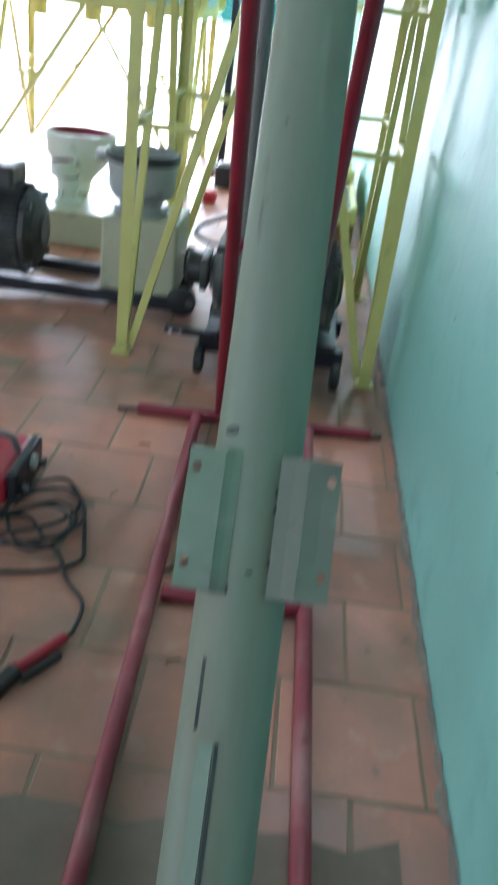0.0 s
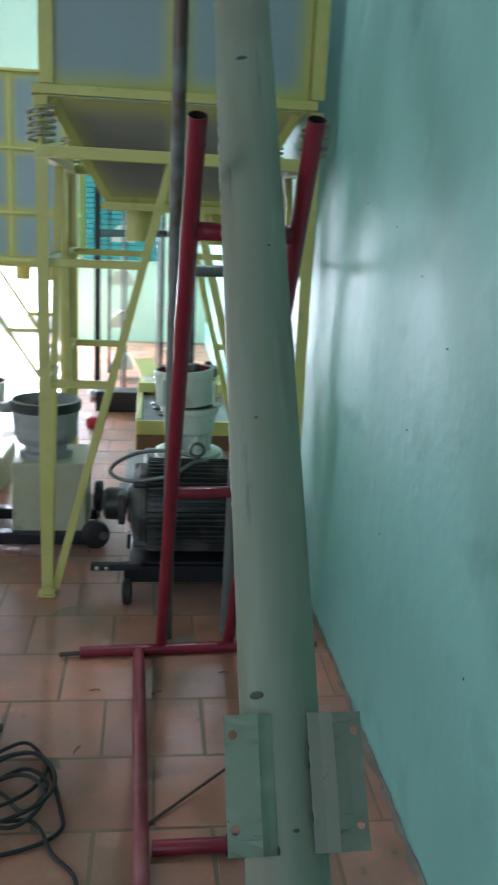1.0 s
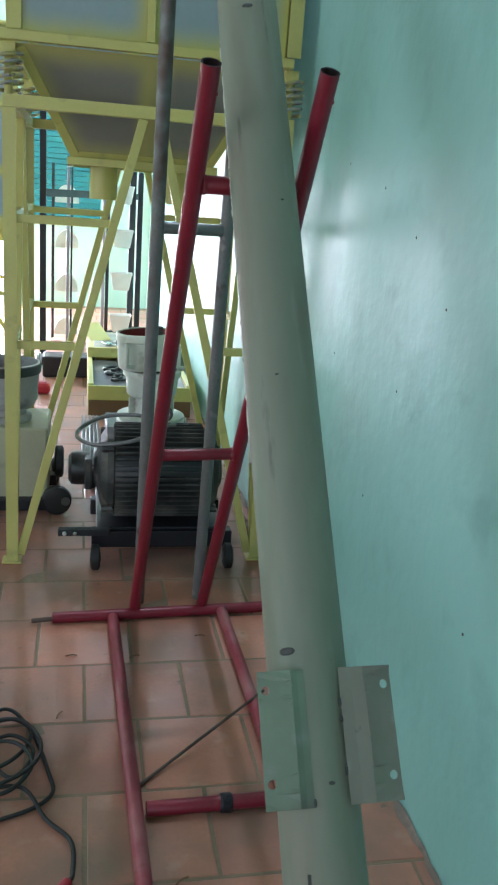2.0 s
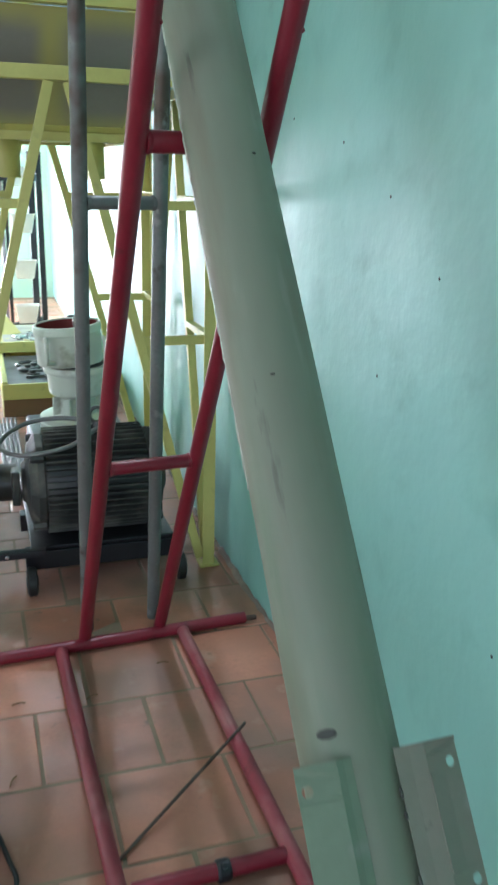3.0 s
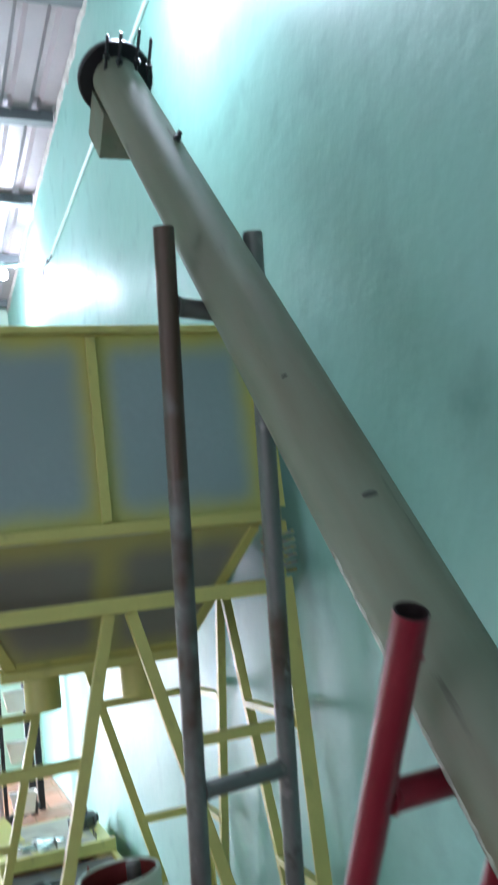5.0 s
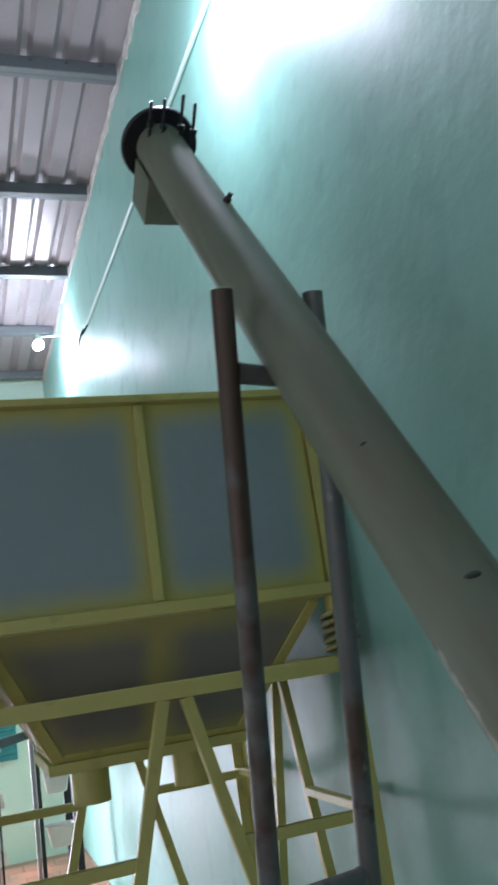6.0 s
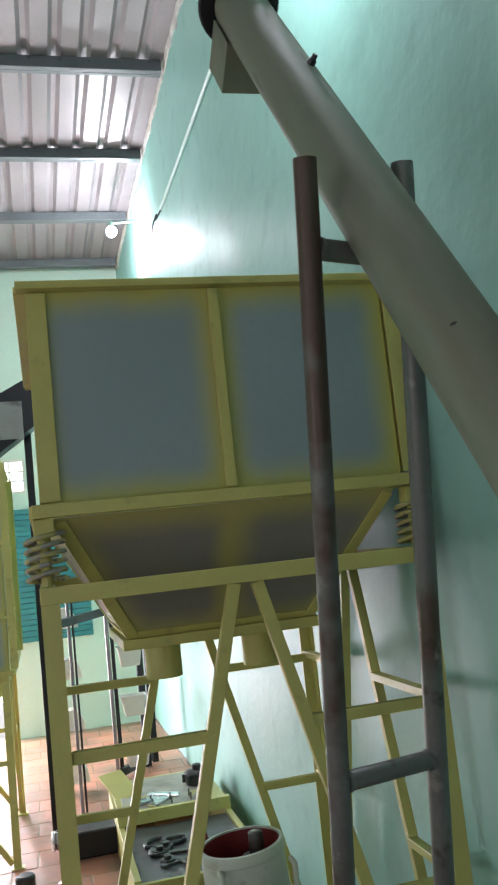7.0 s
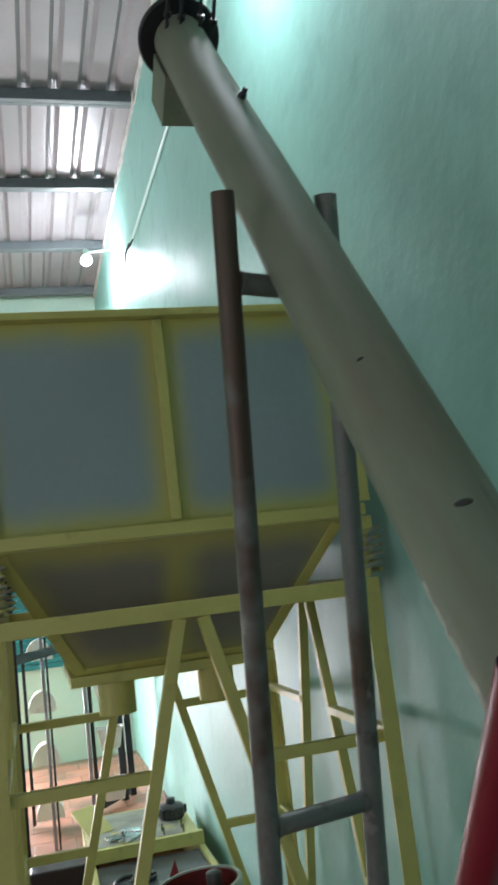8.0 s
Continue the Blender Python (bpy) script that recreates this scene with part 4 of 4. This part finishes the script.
# ---- low yellow bench behind the mill ----
bench = thing("work_bench", "low yellow steel bench with grey top covered in tools", "bench", at=(-0.42, 6.4, 0))
# below the yellow apron the front is recessed and brown down to the floor
for nm, q, mt in (("apron", (-0.34, 0.34, -0.80, -0.775, 0.11, 0.205), M_YEL), ("kick_board", (-0.335, 0.335, -0.79, -0.775, 0.0, 0.109), M_BROWN), ("side_rail", (-0.34, -0.305, -0.774, 0.95, 0.0, 0.215), M_YEL), ("side_rail", (0.305, 0.34, -0.774, 0.95, 0.0, 0.215), M_YEL), ("back_board", (-0.304, 0.304, 0.92, 0.95, 0.0, 0.2), M_YEL), ("top", (-0.304, 0.304, -0.774, 0.10, 0.185, 0.195), M_BENCHTOP), ("shelf_front", (-0.34, 0.34, 0.101, 0.14, 0.216, 0.29), M_YEL), ("upper_plate", (-0.33, 0.33, 0.141, 0.94, 0.255, 0.27), M_YEL), ("worn_plate", (-0.29, 0.24, 0.2, 0.9, 0.271, 0.275), M_STAINED)):
    bm = B()
    box_at(bm, *q, 0.003)
    part(nm, bm, mt, bench)
for x in (-0.22, -0.1, 0.02, 0.14):
    for y in (0.22, 0.30):
        bm = B()
        add_rings(bm, pose(x + 0.1, y, 0.27), [(0.0055, 0), (0.0055, 0.045), (0.004, 0.048)], 8)
        part("stud", bm, M_IRON, bench)
rng = random.Random(7)
for k in range(9):
    x, y = -0.60 + rng.random() * 0.26, 5.80 + rng.random() * 0.42
    bm = B()
    a = rng.random() * 180
    if k % 3 == 0:
        add_box(bm, pose(x, y, 0.203, 0, 0, a), (0.20, 0.026, 0.014), 0.003)
        for e3 in (-0.1, 0.1):
            add_rings(bm, pose(x, y, 0.196, 0, 0, a) @ pose(e3, 0, 0), [(0.026, 0), (0.026, 0.016), (0.014, 0.016)], 8)
        tagged(part("wrench", bm, M_IRON), "dark iron wrench lying on the bench top", "tool", "tools on the bench")
    elif k % 3 == 1:
        link = pose(x, y, 0.208, 0, 0, a)
        add_sweep(bm, [link @ Vector((0.07 * math.cos(u), 0.05 * math.sin(u), 0)) for u in (2 * math.pi * j / 18 for j in range(17))], 0.012, 8)
        tagged(part("shackle", bm, M_DARK), "dark curved shackle lying on the bench top", "shackle", "tools on the bench")
    else:
        add_rings(bm, pose(x, y, 0.196), [(0.04, 0), (0.04, 0.022), (0.02, 0.022), (0.02, 0.04)], 14)
        tagged(part("bearing_ring", bm, M_DARK), "dark greasy bearing ring on the bench top", "bearing", "tools on the bench")
bm = B()
a, b, c = (bm.verts.new(v) for v in ((-0.40, 5.95, 0.196), (-0.31, 6.0, 0.196), (-0.33, 6.02, 0.31)))
bm.faces.new((a, b, c))
bmesh.ops.solidify(bm, geom=bm.faces[:], thickness=0.006)
tagged(part("steel_gusset", bm, M_POTRED), "red-brown steel gusset standing on the bench top", "plate")
bm = B()
add_rings(bm, pose(0, 0, 0), [(0.075, 0), (0.085, 0.02), (0.085, 0.07), (0.07, 0.085), (0.03, 0.09), (0.03, 0.12), (0.02, 0.125)], 18)
roller = thing("roller_assembly", "dark iron roller assembly with central shaft on the bench", "machine part", at=(-0.20, 6.95, 0.276))
smooth(part("roller_body", bm, M_DARK, roller))
for k in range(8):
    bm = B()
    add_box(bm, pose(0, 0, 0.044, 0, 0, 45 * k) @ pose(0.088, 0, 0), (0.024, 0.018, 0.05), 0.002)
    part("tooth", bm, M_DARK, roller)
bm = B()
add_box(bm, pose(-0.70, 7.10, 0.31, 10, -6, 12), (0.16, 0.42, 0.006), 0.001)
tagged(part("sheet_offcut", bm, M_YEL), "tilted yellow-green sheet offcut leaning on the bench", "sheet metal")
for x, y, a in ((-0.55, 6.72, 25), (-0.45, 6.78, -20), (-0.50, 6.65, 60)):
    bm = B()
    add_box(bm, pose(x, y, 0.287, 3, 4, a), (0.20, 0.07, 0.02), 0.008)
    tagged(part("metal_plate", bm, M_CHROME), "shiny metal plate lying on the bench shelf", "plate")

# ---- bucket elevator behind ----
elev = thing("bucket_elevator", "black steel bucket elevator frame with white plastic buckets", "elevator", at=(-0.72, 8.2, 0))


def epost(x, y, z0, z1, w=0.05, mt=None):
    bm = B()
    box_at(bm, x + 0.72 - w / 2, x + 0.72 + w / 2, y - 8.2 - w / 2, y - 8.2 + w / 2, z0, z1, 0.004)
    part("post", bm, mt or M_BLACK, elev)


for x, y, z, w, mt in ((-1.12, 7.30, 3.0, 0.05, M_BLACK), (-0.90, 7.74, 1.6, 0.016, M_BLACK), (-0.93, 7.74, 1.6, 0.025, M_LILAC), (-0.58, 8.48, 1.6, 0.016, M_BLACK), (-0.61, 8.48, 1.6, 0.03, M_LILAC), (-0.33, 8.8, 1.6, 0.06, M_BLACK), (-0.25, 8.92, 1.6, 0.055, M_BLACK)):
    epost(x, y, 0.0, z, w, mt)
for p, q in (((-1.12, 7.3), (-0.90, 7.74)), ((-0.90, 7.74), (-0.58, 8.48)), ((-0.58, 8.48), (-0.29, 8.86))):
    for z in (1.37,) if p[0] < -0.6 else (1.37, 0.06):
        bm = B()
        add_bar(bm, Vector((p[0] + 0.72, p[1] - 8.2, z)), Vector((q[0] + 0.72, q[1] - 8.2, z)), 0.05, 0.06)
        part("cross_beam", bm, M_RUBBER, elev)
for x, y, zs, turned in ((-0.44, 8.45, (0.10, 0.50, 0.90, 1.30), False), (-0.95, 8.35, (0.08, 0.48, 0.88, 1.28), True)):
    bm = B()
    box_at(bm, x + 0.72 - 0.14, x + 0.72 - 0.115, y - 8.2 + 0.06, y - 8.2 + 0.09, 0.02, 1.62)
    part("guide_rail", bm, M_BLACK, elev)
    for z in zs:
        bm = B()
        X, Y = x + 0.72, y - 8.2
        if turned:
            # coming down upside down: a rounded trough with its mouth below
            rows = []
            for w, d, hgt in ((0.108, 0.082, 0.16), (0.100, 0.074, 0.15)):
                for v in (-d, d):
                    rows.append([bm.verts.new((X + w * math.cos(t), Y + v, z + hgt * math.sin(t))) for t in (math.pi * k / 14 for k in range(15))])
            f0, f1, g0, g1 = rows
            for a, b in ((f0, f1), (g1, g0), (f0, g0), (g1, f1)):
                if a is f0 and b is g0:
                    continue
                for k in range(14):
                    bm.faces.new((a[k], a[k + 1], b[k + 1], b[k]))
            bm.faces.new(f0[::-1])
            bm.faces.new(f1)
            bm.faces.new(g0)
            bmesh.ops.recalc_face_normals(bm, faces=bm.faces[:])
        else:
            ring = [[(-w, -d), (w, -d), (w, d), (-w, d)] for w, d in ((0.075, 0.04), (0.10, 0.075), (0.108, 0.082), (0.102, 0.076), (0.072, 0.038))]
            rows = [[bm.verts.new((X + u, Y + v, z + h)) for u, v in q] for q, h in zip(ring, (0.0, 0.15, 0.165, 0.162, 0.01))]
            for a, b in zip(rows, rows[1:]):
                for k in range(4):
                    bm.faces.new((a[k], a[(k + 1) % 4], b[(k + 1) % 4], b[k]))
            bm.faces.new(rows[0][::-1])
            bm.faces.new(rows[-1])
            bmesh.ops.bevel(bm, geom=bm.edges[:], offset=0.006, segments=1, affect="EDGES")
        part("bucket", bm, M_PLASTIC, elev, "white plastic elevator bucket, upside down" if turned else "white plastic elevator bucket")
bm = B()
pts = [(-0.62, 2.55), (-0.34, 2.75), (-0.34, 3.1), (-0.62, 2.95)]
a = [bm.verts.new((u, -1.12, v)) for u, v in pts]
b = [bm.verts.new((u, -0.9, v)) for u, v in pts]
for k in range(4):
    bm.faces.new((a[k], a[(k + 1) % 4], b[(k + 1) % 4], b[k]))
bm.faces.new(a)
bm.faces.new(b[::-1])
bmesh.ops.recalc_face_normals(bm, faces=bm.faces[:])
part("head_casing", bm, M_BLACK, elev, "black head casing of the elevator")
bm = B()
box_at(bm, -0.62, -0.42, -1.135, -1.122, 2.66, 2.92, 0.004)
part("inspection_plate", bm, M_POT, elev, "grey inspection plate")
box = thing("gear_motor", "black gear motor box standing on the tiles", "motor", at=(-0.86, 6.85, 0))
bm = B()
box_at(bm, -0.24, 0.16, -0.10, 0.12, 0, 0.16, 0.012)
part("housing", bm, M_BLACK, box)
for x in (-0.29, -0.266):
    bm = B()
    add_rings(bm, pose(x, 0, 0.11, 0, 90, 0), [(0.05, 0), (0.06, 0.006), (0.06, 0.018), (0.05, 0.024)], 22)
    smooth(part("pulley", bm, M_CHROME, box, "bright metal pulley"))
bm = B()
add_rings(bm, pose(-1.30, 6.35, 0), [(0.05, 0), (0.055, 0.01), (0.055, 0.1), (0.045, 0.11)], 20)
smooth(tagged(part("bushing", bm, M_DARK), "dark iron bushing standing on the floor", "bushing"))
bm = B()
box_at(bm, -1.13, -1.02, 6.15, 6.25, 0.0, 0.09, 0.03)
tagged(part("red_fitting", bm, M_REDPL), "small red metal fitting on the floor", "fitting")
cover = thing("ribbed_cover", "grey ribbed metal cover lying on the floor", "cover", at=(-0.75, 4.9, 0))
bm = B()
box_at(bm, -0.05, 0.05, -0.45, 0.45, 0.0, 0.041, 0.003)
part("tray", bm, M_IRON, cover)
for k in range(5):
    bm = B()
    box_at(bm, -0.05 + k * 0.022, -0.038 + k * 0.022, -0.45, 0.45, 0.0415, 0.075, 0.002)
    part("rib", bm, M_IRON, cover)

# ---- lamps on the wall ----
for nm, y, z, e in (("wall_lamp", 8.6, 4.78, 135), ("wall_lamp", 3.55, 4.30, 105)):
    lm = thing(nm, "bare lit bulb in a holder on the turquoise wall", "lamp", "wall lamps", at=(0, y, z))
    bm = B()
    add_pipe(bm, (-0.002, 0, 0.05), (-0.25, 0, 0.03), 0.012, 12)
    part("arm", bm, M_CONDUIT, lm)
    bm = B()
    add_rings(bm, pose(-0.26, 0, 0.0), [(0.02, 0.05), (0.025, 0.045), (0.025, 0.0), (0.02, -0.005)], 18)
    part("holder", bm, M_CONDUIT, lm)
    bm = B()
    bmesh.ops.create_uvsphere(bm, u_segments=20, v_segments=12, radius=0.05, matrix=pose(-0.26, 0, -0.05))
    smooth(part("bulb", bm, M_BULB, lm, "lit white bulb"), 90)
    lamp("bulb_light", "POINT", Matrix.Translation((-0.27, y, z - 0.18)), e, (0.88, 0.96, 1.0), radius=0.07)
bm = B()
add_pipe(bm, (-0.014, 7.3, 4.388), (-0.014, 3.55, 4.27), 0.013, 10)
tagged(part("electrical_conduit", bm, M_CONDUIT), "white electrical conduit clipped along the wall", "conduit")
bm = B()
add_sweep(bm, curve_pts([(-0.014, 7.3, 4.38), (-0.05, 7.38, 4.33), (-0.03, 7.44, 4.40), (-0.06, 7.5, 4.31), (-0.03, 7.62, 4.22)], 6), 0.006, 8)
tagged(part("loose_wire", bm, M_CABLE), "short loose dark wire by the lamp", "wire")

# ---- welding cable on the floor ----
bm = B()
add_sweep(bm, curve_pts([(-1.08, 2.2, 0.06), (-1.0, 2.3, 0.03), (-0.93, 2.22, 0.008), (-0.88, 2.05, 0.008), (-0.87, 1.96, 0.008), (-0.95, 1.9, 0.008), (-1.1, 1.87, 0.008), (-1.3, 1.9, 0.008), (-1.35, 2.05, 0.010), (-1.15, 2.0, 0.020), (-0.98, 2.08, 0.022), (-0.93, 2.2, 0.02), (-1.0, 2.27, 0.02), (-1.12, 2.18, 0.022), (-1.05, 2.0, 0.022), (-0.94, 1.98, 0.020), (-0.88, 1.88, 0.008), (-0.82, 1.8, 0.008), (-0.815, 1.7, 0.012), (-0.825, 1.67, 0.018)], 10), 0.0055, 8)
add_sweep(bm, curve_pts([(-1.5, 1.75, 0.007), (-1.3, 1.95, 0.007), (-1.08, 2.12, 0.01), (-0.97, 2.02, 0.02), (-0.92, 2.12, 0.02), (-0.99, 2.18, 0.03), (-1.1, 2.08, 0.03), (-1.2, 1.96, 0.02), (-1.4, 1.98, 0.007)], 10), 0.0055, 8)
add_sweep(bm, curve_pts([(-1.45, 2.2, 0.007), (-1.2, 2.05, 0.03), (-1.0, 2.15, 0.035), (-0.92, 2.06, 0.03), (-0.99, 1.95, 0.03), (-1.12, 2.02, 0.04), (-1.06, 2.2, 0.04), (-0.96, 2.24, 0.034), (-0.90, 2.12, 0.03), (-0.96, 2.0, 0.036), (-1.15, 1.94, 0.03), (-1.5, 2.0, 0.007)], 10), 0.0055, 8)
smooth(tagged(part("welding_cable", bm, M_CABLE), "coiled dark welding cable lying on the tiles", "cable"), 60)
clampt = thing("electrode_holder", "welding electrode holder with red handle on the floor", "tool", at=(-0.85, 1.62, 0))
bm = B()
add_rings(bm, basis((0.025, 0.05, 0.018), (-0.045, -0.07, 0.018)), [(0.012, 0), (0.014, 0.01), (0.013, 0.12), (0.016, 0.138)], 14)
smooth(part("grip", bm, M_REDPL, clampt, "red plastic grip"))
bm = B()
add_bar(bm, (-0.045, -0.072, 0.02), (-0.075, -0.15, 0.016), 0.035, 0.03, bevel=0.008)
add_bar(bm, (0.03, 0.0, 0.012), (-0.03, -0.09, 0.012), 0.014, 0.02, bevel=0.004)
part("jaw", bm, M_RUBBER, clampt, "black jaw")
weld = thing("welding_machine", "small red welding machine with dark front on the floor", "welder", at=(-1.2, 2.3, 0))
bm = B()
box_at(bm, -0.16, 0.07, -0.14, 0.12, 0.006, 0.095, 0.015)
part("case", bm, M_REDPL, weld)
bm = B()
box_at(bm, 0.071, 0.10, -0.13, 0.11, 0.0, 0.105, 0.008)
part("front_panel", bm, M_BLACK, weld)
bm = B()
add_rings(bm, pose(0.101, 0.0, 0.075, 0, 90, 0), [(0.022, 0), (0.022, 0.012), (0.014, 0.016)], 18)
smooth(part("knob", bm, M_POT, weld, "grey round knob"))
for y in (-0.08, 0.07):
    bm = B()
    add_rings(bm, pose(0.101, y, 0.035, 0, 90, 0), [(0.014, 0), (0.014, 0.02), (0.008, 0.022)], 14)
    smooth(part("cable_socket", bm, M_IRON, weld))
bm = B()
add_sweep(bm, curve_pts([(-0.1, 0.01, 0.09), (-0.09, 0.01, 0.14), (0.03, 0.01, 0.145), (0.06, 0.01, 0.092)], 6), 0.010, 8)
part("carry_handle", bm, M_IRON, weld)

# ---- nail holes in the plaster, litter on the tiles ----
rng = random.Random(21)
spots = [(2.205, 1.389), (1.973, 1.242)] + [(rng.uniform(1.2, 3.2), rng.uniform(0.5, 2.6)) for _ in range(9)]
for y, z in spots:
    bm = B()
    add_rings(bm, pose(0.0, y, z, 0, -90, 0), [(0.004, -0.001), (0.0035, 0.001), (0.0015, 0.0015)], 7)
    part("nail_hole", bm, M_DARK, wall_e)
for x, y, a in ((-0.83, 2.62, 10), (-0.63, 2.60, 30), (-0.58, 1.66, 40), (-0.40, 2.72, 0), (-0.86, 2.3, 70)):
    bm = B()
    add_sweep(bm, [pose(x, y, 0.004, 0, 0, a) @ Vector(v) for v in ((-0.017, 0, 0), (-0.004, 0.002, 0.001), (0.008, 0, 0.002), (0.019, -0.004, 0))], 0.0022, 6)
    tagged(part("dry_twig", bm, M_BROWN), "small dry twig lying on the tiles", "twig", "twigs on the floor")

# ---- floor tiles ----
rng = random.Random(11)
TILE = 0.30
variants = []
for v in range(5):
    bm = B()
    g = TILE / 2 - 0.0045
    hs = [0.0 + rng.uniform(-0.0008, 0.0008) for _ in range(4)]
    cs = [(-g, -g), (g, -g), (g, g), (-g, g)]
    jit = [(x + rng.uniform(-0.002, 0.002), y + rng.uniform(-0.002, 0.002)) for x, y in cs]
    lo_ = [bm.verts.new((x, y, -0.008)) for x, y in jit]
    md_ = [bm.verts.new((x, y, -0.0012 + h)) for (x, y), h in zip(jit, hs)]
    up_ = [bm.verts.new((x * 0.985, y * 0.985, h)) for (x, y), h in zip(jit, hs)]
    for a, b in ((lo_, md_), (md_, up_)):
        for k in range(4):
            bm.faces.new((a[k], a[(k + 1) % 4], b[(k + 1) % 4], b[k]))
    bm.faces.new(up_)
    me = bpy.data.meshes.new("tile")
    bm.to_mesh(me)
    bm.free()
    me.materials.append(M_TILE)
    variants.append(me)
verts, faces = [], []
for row in range(-18, 28):
    y = 2.416 + TILE * row
    if y > YN - 0.15 or y < YS + 0.1:
        continue
    for col in range(-21, 4):
        x = -0.638 + TILE * col + (0.15 if row % 2 else 0.0)
        if x > 0.14 or x < XW + 0.1:
            continue
        me = variants[rng.randrange(5)]
        flip = rng.choice((0, 90, 180, 270))
        if x > -2.1 and 0.9 < y < 7.2:
            ob = new("tile", me)
            ob.parent = floor
            ob.matrix_local = pose(x, y, rng.uniform(-0.001, 0.0005), rng.uniform(-0.2, 0.2), rng.uniform(-0.2, 0.2), flip)
            if x > 0.1:
                # a strip cut to fit, its far side under the wall
                ob.matrix_local = pose(0.043, y, 0) @ Matrix.Diagonal((0.54, 1, 1, 1))
        else:
            mm = pose(x, y, 0, 0, 0, flip) if x <= 0.1 else pose(0.043, y, 0) @ Matrix.Diagonal((0.54, 1, 1, 1))
            b0 = len(verts)
            verts.extend([tuple(mm @ w.co) for w in me.vertices])
            faces.extend([tuple(b0 + i for i in p.vertices) for p in me.polygons])
me = bpy.data.meshes.new("far_tiles")
me.from_pydata(verts, [], faces)
me.materials.append(M_TILE)
ob = new("far_tiles", me)
ob.parent = floor
ob["kind"] = "stuff"
